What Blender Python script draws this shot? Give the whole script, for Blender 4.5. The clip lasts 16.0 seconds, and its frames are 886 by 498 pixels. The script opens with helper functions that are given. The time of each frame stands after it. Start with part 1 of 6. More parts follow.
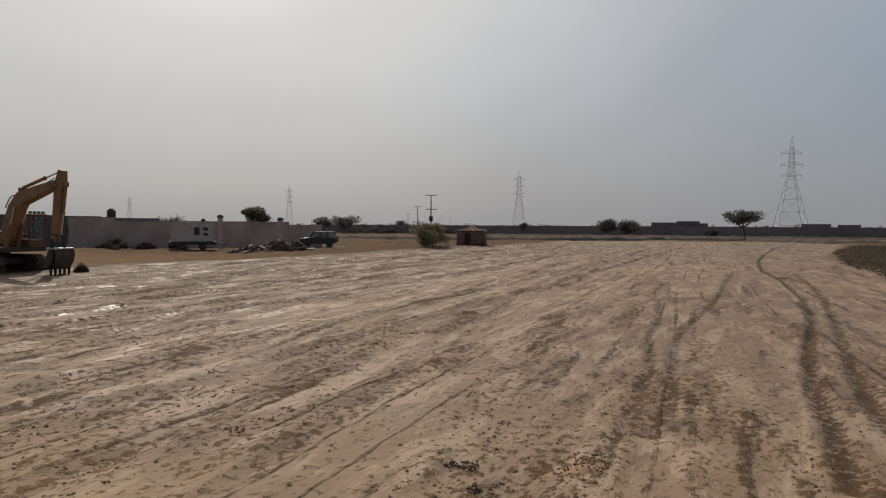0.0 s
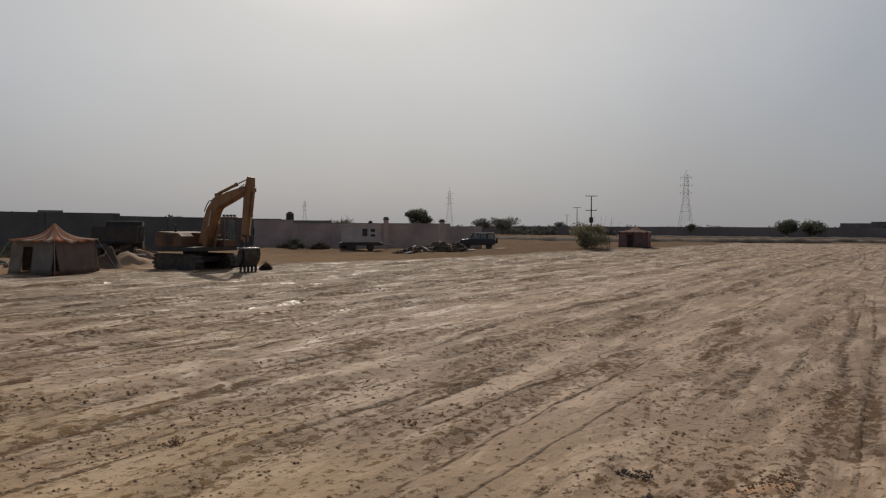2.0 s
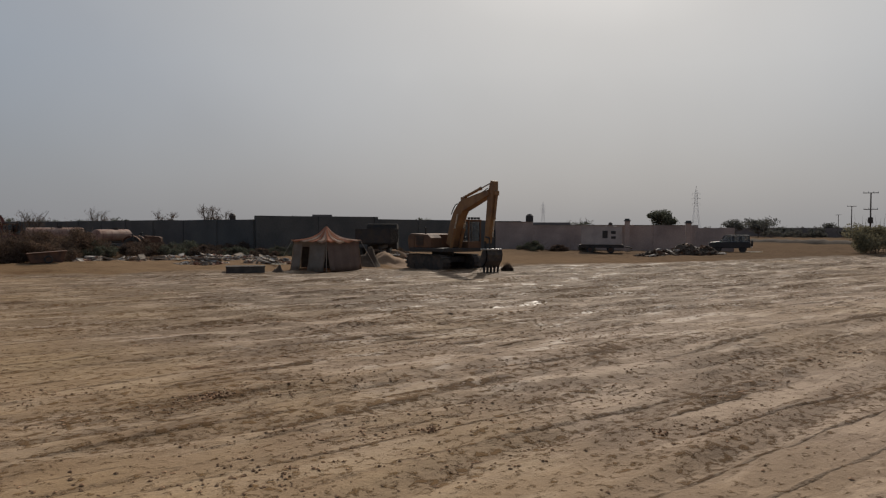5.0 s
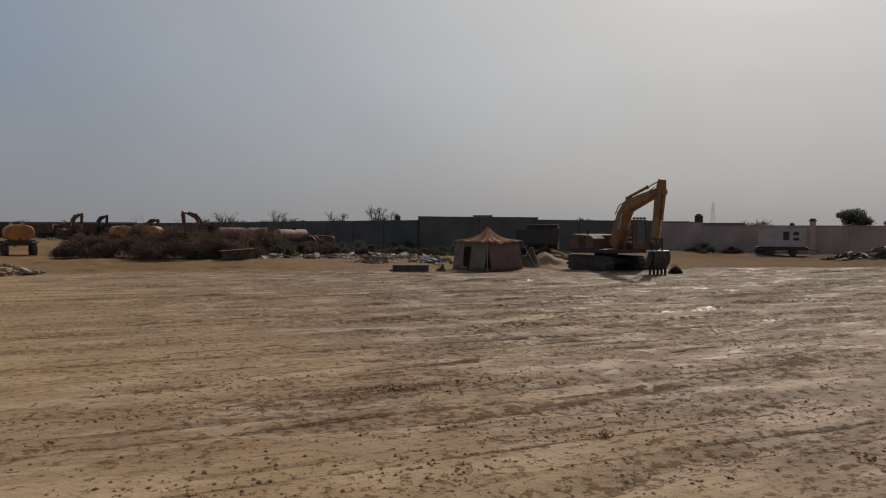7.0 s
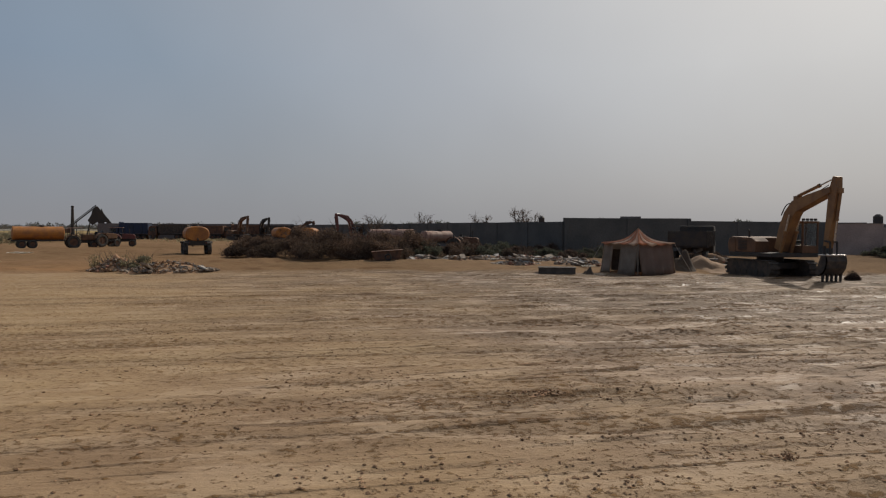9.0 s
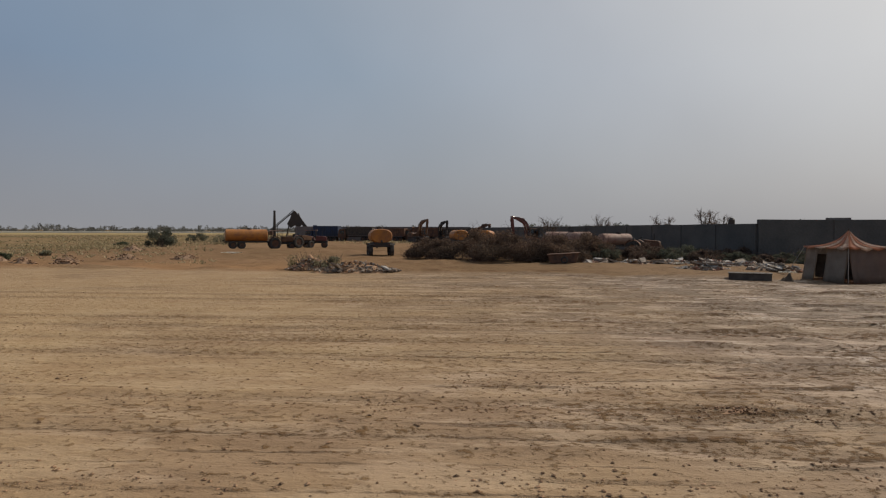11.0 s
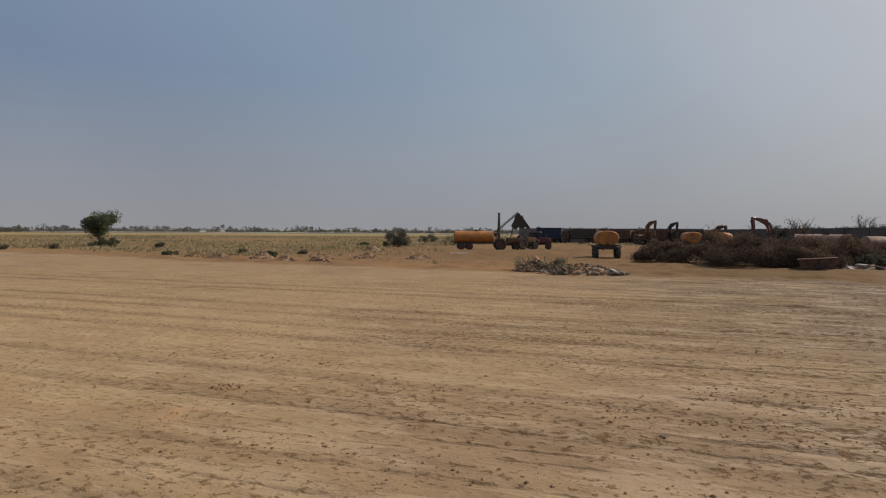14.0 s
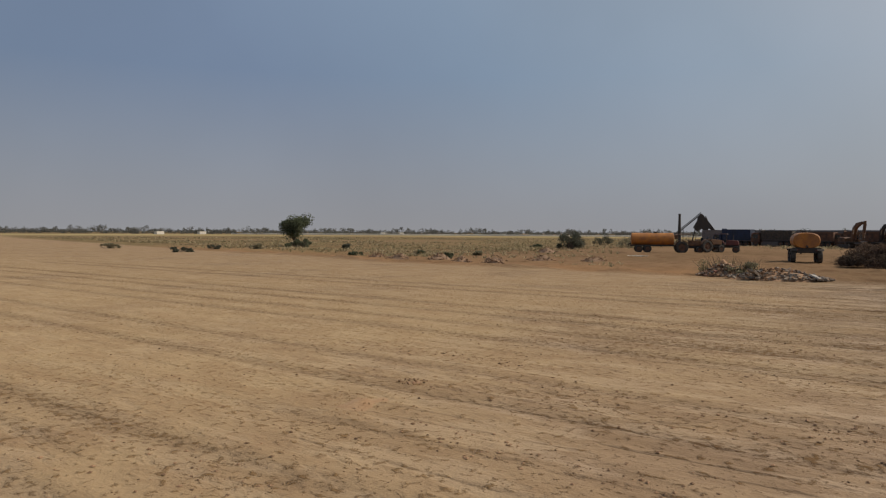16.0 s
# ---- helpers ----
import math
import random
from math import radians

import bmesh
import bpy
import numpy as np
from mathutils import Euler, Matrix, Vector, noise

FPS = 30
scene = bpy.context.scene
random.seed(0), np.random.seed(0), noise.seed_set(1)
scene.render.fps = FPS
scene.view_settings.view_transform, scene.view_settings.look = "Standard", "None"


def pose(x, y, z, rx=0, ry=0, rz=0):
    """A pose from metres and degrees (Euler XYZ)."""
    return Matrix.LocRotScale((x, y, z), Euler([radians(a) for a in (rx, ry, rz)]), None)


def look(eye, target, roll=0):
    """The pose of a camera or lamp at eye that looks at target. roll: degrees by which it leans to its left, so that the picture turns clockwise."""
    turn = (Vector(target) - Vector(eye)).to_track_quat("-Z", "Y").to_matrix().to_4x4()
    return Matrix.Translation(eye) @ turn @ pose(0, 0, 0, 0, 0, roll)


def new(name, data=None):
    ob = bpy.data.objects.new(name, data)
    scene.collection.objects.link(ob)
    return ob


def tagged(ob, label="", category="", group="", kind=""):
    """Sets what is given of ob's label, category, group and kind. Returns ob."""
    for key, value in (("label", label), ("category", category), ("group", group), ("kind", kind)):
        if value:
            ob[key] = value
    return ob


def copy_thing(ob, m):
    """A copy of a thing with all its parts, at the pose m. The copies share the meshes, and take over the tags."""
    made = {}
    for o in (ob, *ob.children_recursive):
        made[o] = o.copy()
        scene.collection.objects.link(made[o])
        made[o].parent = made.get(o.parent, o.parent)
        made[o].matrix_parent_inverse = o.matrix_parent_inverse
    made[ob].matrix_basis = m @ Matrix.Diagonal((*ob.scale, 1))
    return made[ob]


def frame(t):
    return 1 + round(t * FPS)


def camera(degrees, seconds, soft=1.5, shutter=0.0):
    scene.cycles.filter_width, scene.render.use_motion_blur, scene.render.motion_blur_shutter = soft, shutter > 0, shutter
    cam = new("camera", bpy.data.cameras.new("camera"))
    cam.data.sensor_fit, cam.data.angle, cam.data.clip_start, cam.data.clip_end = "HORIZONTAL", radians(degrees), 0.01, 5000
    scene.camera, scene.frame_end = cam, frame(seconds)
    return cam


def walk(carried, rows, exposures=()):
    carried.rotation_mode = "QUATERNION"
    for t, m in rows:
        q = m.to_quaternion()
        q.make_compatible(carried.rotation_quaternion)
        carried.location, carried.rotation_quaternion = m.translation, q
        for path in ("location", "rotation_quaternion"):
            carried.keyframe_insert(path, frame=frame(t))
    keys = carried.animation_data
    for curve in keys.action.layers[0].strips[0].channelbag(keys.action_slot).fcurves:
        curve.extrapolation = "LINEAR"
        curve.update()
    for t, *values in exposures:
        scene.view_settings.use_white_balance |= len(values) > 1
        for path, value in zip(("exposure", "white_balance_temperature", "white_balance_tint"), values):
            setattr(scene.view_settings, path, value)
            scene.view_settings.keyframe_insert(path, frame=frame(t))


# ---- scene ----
cam = camera(65.86, 16.0, soft=1.2)
# seconds, eye x, y, z, pitch, roll, yaw
PATH = [
    (0.0, 0.000, -0.000, 2.600, -1.96, -0.33, 20.70),
    (0.5, -0.037, -0.022, 2.601, -1.94, -0.38, 23.98),
    (1.0, -0.070, -0.045, 2.602, -1.95, -0.34, 27.57),
    (1.5, -0.090, -0.062, 2.599, -1.93, -0.26, 30.79),
    (2.0, -0.111, -0.085, 2.595, -1.90, -0.25, 33.87),
    (2.5, -0.139, -0.108, 2.590, -1.88, -0.19, 37.35),
    (3.0, -0.177, -0.129, 2.583, -1.85, -0.16, 40.58),
    (5.5, -0.190, -0.225, 2.587, -1.77, -0.12, 57.12),
    (6.0, -0.193, -0.260, 2.582, -1.75, -0.12, 60.76),
    (6.5, -0.242, -0.295, 2.578, -1.77, -0.10, 64.15),
    (7.0, -0.303, -0.332, 2.582, -1.79, -0.19, 66.78),
    (7.5, -0.351, -0.395, 2.584, -1.76, -0.25, 69.40),
    (8.0, -0.384, -0.473, 2.589, -1.74, -0.27, 72.29),
    (8.5, -0.411, -0.522, 2.594, -1.72, -0.26, 75.19),
    (9.0, -0.446, -0.564, 2.595, -1.70, -0.22, 78.58),
    (9.5, -0.491, -0.573, 2.594, -1.63, -0.23, 82.44),
    (12.0, -0.687, -0.666, 2.563, -1.50, -0.26, 99.17),
    (12.5, -0.690, -0.722, 2.561, -1.48, -0.31, 101.91),
    (13.0, -0.683, -0.781, 2.557, -1.46, -0.33, 105.02),
    (13.5, -0.673, -0.822, 2.556, -1.46, -0.33, 108.37),
    (14.0, -0.659, -0.867, 2.556, -1.46, -0.34, 111.62),
    (14.5, -0.646, -0.904, 2.554, -1.45, -0.33, 115.17),
    (15.0, -0.634, -0.935, 2.550, -1.42, -0.33, 118.74),
    (15.5, -0.610, -0.951, 2.549, -1.40, -0.34, 122.02),
    (16.0, -0.579, -0.985, 2.548, -1.38, -0.34, 125.98),
]
walk(cam, [(t, pose(x, y, z, 90 + pitch, roll, yaw)) for t, x, y, z, pitch, roll, yaw in PATH],
     exposures=[(0.0, -0.14), (1.0, -0.2), (3.0, -0.22), (5.5, -0.34), (7.0, -0.31), (9.0, -0.17), (12.0, 0.0), (14.0, 0.02), (16.0, 0.0)])

# ---- light: a hazy midday sky, the sun high ahead of the first view ----
SUN_AZ, SUN_EL = 40.0, 41.0
world = bpy.data.worlds.new("hazy_sky")
scene.world = world
world.use_nodes = True
wn, wl = world.node_tree.nodes, world.node_tree.links
wn.clear()
w_out = wn.new("ShaderNodeOutputWorld")
w_bg = wn.new("ShaderNodeBackground")
w_sky = wn.new("ShaderNodeTexSky")
w_sky.sky_type = "NISHITA"
w_sky.sun_disc = False
w_sky.sun_elevation = radians(SUN_EL)
w_sky.sun_rotation = radians(-SUN_AZ)
w_sky.altitude = 150
w_sky.air_density = 1.0
w_sky.dust_density = 5.0
w_sky.ozone_density = 1.0
w_geo = wn.new("ShaderNodeTexCoord")
w_sep = wn.new("ShaderNodeSeparateXYZ")
wl.new(w_geo.outputs["Generated"], w_sep.inputs[0])
# dust haze: nearly even grey, bluer higher up and away from the sun
w_dot = wn.new("ShaderNodeVectorMath")
w_dot.operation = "DOT_PRODUCT"
wl.new(w_geo.outputs["Generated"], w_dot.inputs[0])
w_dot.inputs[1].default_value = (-math.sin(radians(SUN_AZ)) * math.cos(radians(SUN_EL)), math.cos(radians(SUN_AZ)) * math.cos(radians(SUN_EL)), math.sin(radians(SUN_EL)))
w_glow = wn.new("ShaderNodeValToRGB")
wl.new(w_dot.outputs["Value"], w_glow.inputs[0])
SKY_RAMP = ((0.0, (0.18, 0.24, 0.35)), (0.25, (0.228, 0.303, 0.41)), (0.5, (0.295, 0.362, 0.445)), (0.72, (0.44, 0.47, 0.515)), (0.9, (0.68, 0.68, 0.675)), (1.0, (1.1, 1.08, 1.05)))
while len(w_glow.color_ramp.elements) < len(SKY_RAMP):
    w_glow.color_ramp.elements.new(0.5)
for el, (p, c) in zip(w_glow.color_ramp.elements, SKY_RAMP):
    el.position, el.color = p, (*c, 1)
w_low = wn.new("ShaderNodeValToRGB")
wl.new(w_sep.outputs["Z"], w_low.inputs[0])
w_low.color_ramp.elements[0].position, w_low.color_ramp.elements[0].color = 0.0, (0.85, 0.85, 0.85, 1)
w_low.color_ramp.elements[1].position, w_low.color_ramp.elements[1].color = 0.22, (0, 0, 0, 1)
w_haze = wn.new("ShaderNodeMix")
w_haze.data_type = "RGBA"
wl.new(w_low.outputs[0], w_haze.inputs[0])
wl.new(w_glow.outputs[0], w_haze.inputs[6])
w_near = wn.new("ShaderNodeValToRGB")
wl.new(w_dot.outputs["Value"], w_near.inputs[0])
HAZE_RAMP = ((0.0, (0.36, 0.352, 0.355)), (0.35, (0.34, 0.332, 0.34)), (0.6, (0.37, 0.363, 0.37)), (0.82, (0.46, 0.45, 0.453)))
while len(w_near.color_ramp.elements) < len(HAZE_RAMP):
    w_near.color_ramp.elements.new(0.5)
for el, (p, c) in zip(w_near.color_ramp.elements, HAZE_RAMP):
    el.position, el.color = p, (*c, 1)
wl.new(w_near.outputs[0], w_haze.inputs[7])
# faint smoke-like unevenness
w_noise = wn.new("ShaderNodeTexNoise")
w_noise.inputs["Scale"].default_value = 2.2
w_noise.inputs["Detail"].default_value = 4
wl.new(w_geo.outputs["Generated"], w_noise.inputs["Vector"])
w_un = wn.new("ShaderNodeMapRange")
w_un.inputs["From Min"].default_value, w_un.inputs["From Max"].default_value = 0.3, 0.7
w_un.inputs["To Min"].default_value, w_un.inputs["To Max"].default_value = 0.93, 1.06
wl.new(w_noise.outputs["Fac"], w_un.inputs["Value"])
w_mul = wn.new("ShaderNodeVectorMath")
w_mul.operation = "SCALE"
wl.new(w_haze.outputs[2], w_mul.inputs[0])
wl.new(w_un.outputs[0], w_mul.inputs["Scale"])
w_sc = wn.new("ShaderNodeVectorMath")
w_sc.operation = "SCALE"
w_sc.inputs["Scale"].default_value = 0.07
wl.new(w_sky.outputs[0], w_sc.inputs[0])
w_mix = wn.new("ShaderNodeMix")
w_mix.data_type = "RGBA"
w_mix.inputs[0].default_value = 0.85
wl.new(w_sc.outputs[0], w_mix.inputs[6])
wl.new(w_mul.outputs[0], w_mix.inputs[7])
wl.new(w_mix.outputs[2], w_bg.inputs["Color"])
w_bg.inputs["Strength"].default_value = 1.0
wl.new(w_bg.outputs[0], w_out.inputs[0])

sun = new("sun", bpy.data.lights.new("sun", "SUN"))
sun.data.energy = 2.9
sun.data.angle = radians(1.2)
sun.data.color = (1.0, 0.92, 0.80)
sun_dir = Vector((-math.sin(radians(SUN_AZ)) * math.cos(radians(SUN_EL)), math.cos(radians(SUN_AZ)) * math.cos(radians(SUN_EL)), math.sin(radians(SUN_EL))))
sun.matrix_world = look(sun_dir * 100, (0, 0, 0))


# ---- materials ----
def rgb(c):
    return (*c, 1.0)


def mat(name, base, second=None, rough=0.8, metal=0.0, scale=3.0, fine=40.0, bump=0.15, dist=0.02, stretch=(1, 1, 1), vary=0.0, spec=0.3, thin=0.0):
    """Two-scale noisy surface: patches of a second colour, grain in value and in relief."""
    m = bpy.data.materials.new(name)
    m.use_nodes = True
    n, l = m.node_tree.nodes, m.node_tree.links
    b = n["Principled BSDF"]
    co = n.new("ShaderNodeTexCoord")
    mp = n.new("ShaderNodeMapping")
    mp.inputs["Scale"].default_value = stretch
    l.new(co.outputs["Object"], mp.inputs[0])
    n1 = n.new("ShaderNodeTexNoise")
    n1.inputs["Scale"].default_value, n1.inputs["Detail"].default_value = scale, 5
    n2 = n.new("ShaderNodeTexNoise")
    n2.inputs["Scale"].default_value, n2.inputs["Detail"].default_value = fine, 3
    l.new(mp.outputs[0], n1.inputs["Vector"])
    l.new(mp.outputs[0], n2.inputs["Vector"])
    mr = n.new("ShaderNodeMapRange")
    mr.inputs["From Min"].default_value, mr.inputs["From Max"].default_value = 0.38, 0.66
    l.new(n1.outputs["Fac"], mr.inputs["Value"])
    mx = n.new("ShaderNodeMix")
    mx.data_type = "RGBA"
    l.new(mr.outputs[0], mx.inputs[0])
    mx.inputs[6].default_value = rgb(base)
    mx.inputs[7].default_value = rgb(second or [c * 0.7 for c in base])
    hv = n.new("ShaderNodeHueSaturation")
    vr = n.new("ShaderNodeMapRange")
    vr.inputs["To Min"].default_value, vr.inputs["To Max"].default_value = 0.75, 1.25
    l.new(n2.outputs["Fac"], vr.inputs["Value"])
    last = vr.outputs[0]
    if vary:
        oi = n.new("ShaderNodeNewGeometry")
        r2 = n.new("ShaderNodeMapRange")
        r2.inputs["To Min"].default_value, r2.inputs["To Max"].default_value = 1 - vary, 1 + vary
        l.new(oi.outputs["Random Per Island"], r2.inputs["Value"])
        mm = n.new("ShaderNodeMath")
        mm.operation = "MULTIPLY"
        l.new(last, mm.inputs[0])
        l.new(r2.outputs[0], mm.inputs[1])
        last = mm.outputs[0]
    l.new(last, hv.inputs["Value"])
    l.new(mx.outputs[2], hv.inputs["Color"])
    l.new(hv.outputs[0], b.inputs["Base Color"])
    rr = n.new("ShaderNodeMapRange")
    rr.inputs["To Min"].default_value, rr.inputs["To Max"].default_value = max(0.05, rough - 0.12), min(1, rough + 0.12)
    l.new(n1.outputs["Fac"], rr.inputs["Value"])
    l.new(rr.outputs[0], b.inputs["Roughness"])
    b.inputs["Metallic"].default_value = metal
    b.inputs["Specular IOR Level"].default_value = spec
    if bump:
        bp = n.new("ShaderNodeBump")
        bp.inputs["Strength"].default_value, bp.inputs["Distance"].default_value = bump, dist
        l.new(n2.outputs["Fac"], bp.inputs["Height"])
        l.new(bp.outputs[0], b.inputs["Normal"])
    if thin:
        tr = n.new("ShaderNodeBsdfTranslucent")
        l.new(hv.outputs[0], tr.inputs["Color"])
        ms = n.new("ShaderNodeMixShader")
        ms.inputs[0].default_value = thin
        l.new(b.outputs[0], ms.inputs[1])
        l.new(tr.outputs[0], ms.inputs[2])
        l.new(ms.outputs[0], n["Material Output"].inputs["Surface"])
    return m


M_YEL = mat("worn yellow paint", (0.30, 0.155, 0.062), (0.20, 0.105, 0.052), rough=0.55, scale=1.6, fine=14, bump=0.1)
M_ORG = mat("dusty orange paint", (0.45, 0.175, 0.036), (0.30, 0.125, 0.045), rough=0.55, scale=1.4, fine=12, bump=0.1)
# dark brown; on the excavator house it also stands for shade
M_BROWN = mat("dark brown engine covers", (0.17, 0.085, 0.042), (0.10, 0.056, 0.036), rough=0.7, scale=1.6, fine=14, bump=0.15)
M_RED = mat("faded red paint", (0.16, 0.05, 0.04), (0.11, 0.05, 0.042), rough=0.6, scale=1.6, fine=14, bump=0.1)
M_BLUE = mat("faded blue paint", (0.026, 0.038, 0.075), (0.03, 0.036, 0.052), rough=0.6, scale=0.8, fine=9, bump=0.1)
M_STEEL = mat("dark greasy steel", (0.05, 0.045, 0.042), (0.075, 0.058, 0.045), rough=0.7, metal=0.2, scale=3, fine=25, bump=0.2)
M_TRACK = mat("muddy track steel", (0.055, 0.046, 0.04), (0.11, 0.083, 0.062), rough=0.85, metal=0.1, scale=3, fine=20, bump=0.3)
M_RUBBER = mat("dusty tyre rubber", (0.03, 0.028, 0.026), (0.09, 0.075, 0.06), rough=0.85, scale=4, fine=30, bump=0.2)
M_BRIGHT = mat("bare polished steel", (0.62, 0.60, 0.57), (0.5, 0.46, 0.42), rough=0.3, metal=1.0, scale=4, fine=30, bump=0.05)
M_RUST = mat("rusty brown steel", (0.17, 0.085, 0.05), (0.09, 0.055, 0.04), rough=0.8, metal=0.2, scale=2, fine=20, bump=0.25)
M_TANKTAN = mat("dust-covered tan tank paint", (0.36, 0.24, 0.18), (0.26, 0.14, 0.10), rough=0.7, scale=1.2, fine=12, bump=0.1)
M_WHITE = mat("weathered white sheet", (0.48, 0.40, 0.345), (0.38, 0.315, 0.27), rough=0.6, scale=1.0, fine=10, bump=0.1)
M_CARBLUE = mat("dusty black car paint", (0.016, 0.016, 0.018), (0.032, 0.029, 0.028), rough=0.35, scale=2, fine=20, bump=0.03, spec=0.5)
M_LAMP = mat("lamp lens", (0.75, 0.72, 0.66), rough=0.2, scale=10, bump=0)
# very dark grey base with lighter patches at random
M_WALLDARK = mat("dark unplastered block wall", (0.085, 0.082, 0.076), (0.12, 0.112, 0.1), rough=0.9, scale=0.35, fine=6, bump=0.4, dist=0.03)
M_WALLTAN = mat("stained pinkish plaster", (0.47, 0.345, 0.28), (0.33, 0.245, 0.205), rough=0.9, scale=0.45, fine=7, bump=0.25, dist=0.02)
M_WALLFAR = mat("dull brick perimeter wall", (0.20, 0.165, 0.145), (0.155, 0.13, 0.118), rough=0.95, scale=0.12, fine=2, bump=0.2)
M_CONC = mat("grey concrete", (0.30, 0.24, 0.185), (0.21, 0.165, 0.125), rough=0.9, scale=2.0, fine=22, bump=0.3, vary=0.35)
M_CONCPALE = mat("pale broken plaster", (0.44, 0.39, 0.34), (0.28, 0.25, 0.215), rough=0.9, scale=2.0, fine=22, bump=0.3, vary=0.3)
M_BRICK = mat("broken red brick", (0.30, 0.14, 0.09), (0.24, 0.17, 0.12), rough=0.9, scale=4, fine=22, bump=0.3, vary=0.35)
M_CANVAS = mat("pale tan canvas", (0.42, 0.35, 0.28), (0.33, 0.27, 0.215), rough=0.95, scale=1.5, fine=60, bump=0.2, dist=0.01)
# darker copy of the canvas, with shade put into its colour
M_CANVASSHADE = mat("shaded dun canvas", (0.33, 0.24, 0.19), (0.26, 0.19, 0.155), rough=0.95, scale=1.5, fine=60, bump=0.2, dist=0.01)
M_CANVASPALE = mat("pale cream canvas roof", (0.8, 0.68, 0.58), (0.74, 0.56, 0.45), thin=0.5, rough=0.95, scale=2.5, fine=60, bump=0.2, dist=0.01)
M_CANVASORG = mat("faded orange canvas roof", (0.74, 0.44, 0.31), (0.64, 0.36, 0.25), thin=0.5, rough=0.95, scale=2.5, fine=60, bump=0.2, dist=0.01)
M_BARK = mat("grey brown bark", (0.13, 0.10, 0.075), (0.08, 0.06, 0.045), rough=0.95, scale=6, fine=30, bump=0.4)
M_LEAF = mat("dusty green leaves", (0.10, 0.115, 0.065), (0.13, 0.138, 0.08), rough=0.8, scale=0.6, fine=4, bump=0, thin=0.4, vary=0.4)
# base lifted from near black: some haze is in this colour too
M_LEAFDARK = mat("dark dusty leaves", (0.095, 0.098, 0.068), (0.115, 0.115, 0.08), rough=0.85, scale=0.5, fine=3, bump=0, thin=0.4, vary=0.4)
# distance haze mixed into the leaf colour as grey
M_LEAFHAZE = mat("far foliage greyed for haze", (0.125, 0.122, 0.105), (0.15, 0.142, 0.12), rough=0.9, scale=0.05, fine=0.4, bump=0, thin=0.4, vary=0.35)
M_LEAFPALE = mat("pale olive shrub leaves", (0.22, 0.20, 0.125), (0.27, 0.235, 0.145), rough=0.9, scale=0.8, fine=5, bump=0, thin=0.4, vary=0.4)
M_TWIG = mat("dead brown twigs", (0.145, 0.095, 0.07), (0.10, 0.074, 0.055), rough=0.95, scale=0.5, fine=5, bump=0, thin=0.4, vary=0.5)
M_WITHER = mat("withered brown leaves", (0.165, 0.105, 0.072), (0.11, 0.078, 0.055), rough=0.95, scale=0.5, fine=5, bump=0, thin=0.4, vary=0.5)
M_DUG = mat("dug brown earth", (0.27, 0.168, 0.102), (0.20, 0.125, 0.078), rough=0.95, scale=1.0, fine=9, bump=0.5, dist=0.05)
M_CANVASROSE = mat("faded rose canvas", (0.36, 0.215, 0.185), (0.29, 0.17, 0.15), rough=0.95, scale=1.5, fine=60, bump=0.2, dist=0.01)
M_STRAW = mat("dry straw tufts", (0.36, 0.28, 0.165), (0.27, 0.225, 0.12), rough=0.95, scale=0.1, fine=1.0, bump=0, thin=0.4, vary=0.45)
M_CLOD = mat("damp soil clods", (0.21, 0.118, 0.064), (0.29, 0.175, 0.10), rough=0.95, scale=0.5, fine=12, bump=0.3, vary=0.5)
M_SAND = mat("heaped pale sand", (0.29, 0.185, 0.112), (0.23, 0.148, 0.09), rough=0.95, scale=1.0, fine=14, bump=0.4, dist=0.03)
# this pale grey also carries the haze over the far pylons
M_GALV = mat("galvanised lattice steel", (0.55, 0.55, 0.55), (0.46, 0.46, 0.46), rough=0.6, metal=0.3, scale=0.5, fine=4, bump=0)
M_DARKWOOD = mat("dark weathered timber", (0.075, 0.06, 0.05), (0.12, 0.10, 0.08), rough=0.9, scale=3, fine=30, bump=0.3)
M_HOUSE = mat("drab rendered house wall", (0.17, 0.155, 0.145), (0.13, 0.12, 0.115), rough=0.95, scale=0.3, fine=3, bump=0.1)
M_DARKEARTH = mat("dark moist earth", (0.07, 0.05, 0.036), (0.10, 0.072, 0.05), rough=0.95, scale=0.6, fine=9, bump=0.4, dist=0.05)
M_PALE = mat("dry white earth", (0.72, 0.67, 0.58), (0.6, 0.55, 0.47), rough=0.95, scale=0.05, fine=1, bump=0)
M_HOLE = mat("dark interior", (0.02, 0.02, 0.022), rough=0.6, scale=1, bump=0)


def glass_mat():
    m = bpy.data.materials.new("dusty tinted glass")
    m.use_nodes = True
    b = m.node_tree.nodes["Principled BSDF"]
    b.inputs["Base Color"].default_value = (0.05, 0.055, 0.055, 1)
    b.inputs["Roughness"].default_value = 0.12
    b.inputs["Transmission Weight"].default_value = 0.35
    b.inputs["IOR"].default_value = 1.45
    return m


M_GLASS = glass_mat()
M_CLEAR = M_GLASS.copy()
M_CLEAR.name = "clear car glass"
M_CLEAR.node_tree.nodes["Principled BSDF"].inputs["Base Color"].default_value = (0.75, 0.77, 0.76, 1)
M_CLEAR.node_tree.nodes["Principled BSDF"].inputs["Transmission Weight"].default_value = 0.95
M_CLEAR.node_tree.nodes["Principled BSDF"].inputs["IOR"].default_value = 1.1


# ---- building helpers ----
def mesh_of(bm, name, material, smooth=False):
    me = bpy.data.meshes.new(name)
    bm.normal_update()
    bm.to_mesh(me)
    bm.free()
    for mm in (material if isinstance(material, (list, tuple)) else [material]):
        me.materials.append(mm)
    if smooth:
        for p in me.polygons:
            p.use_smooth = True
    return me


def part(name, bm, material, parent, label="", smooth=False):
    ob = new(name, mesh_of(bm, name, material, smooth))
    ob.parent = parent
    if label:
        tagged(ob, label)
    return ob


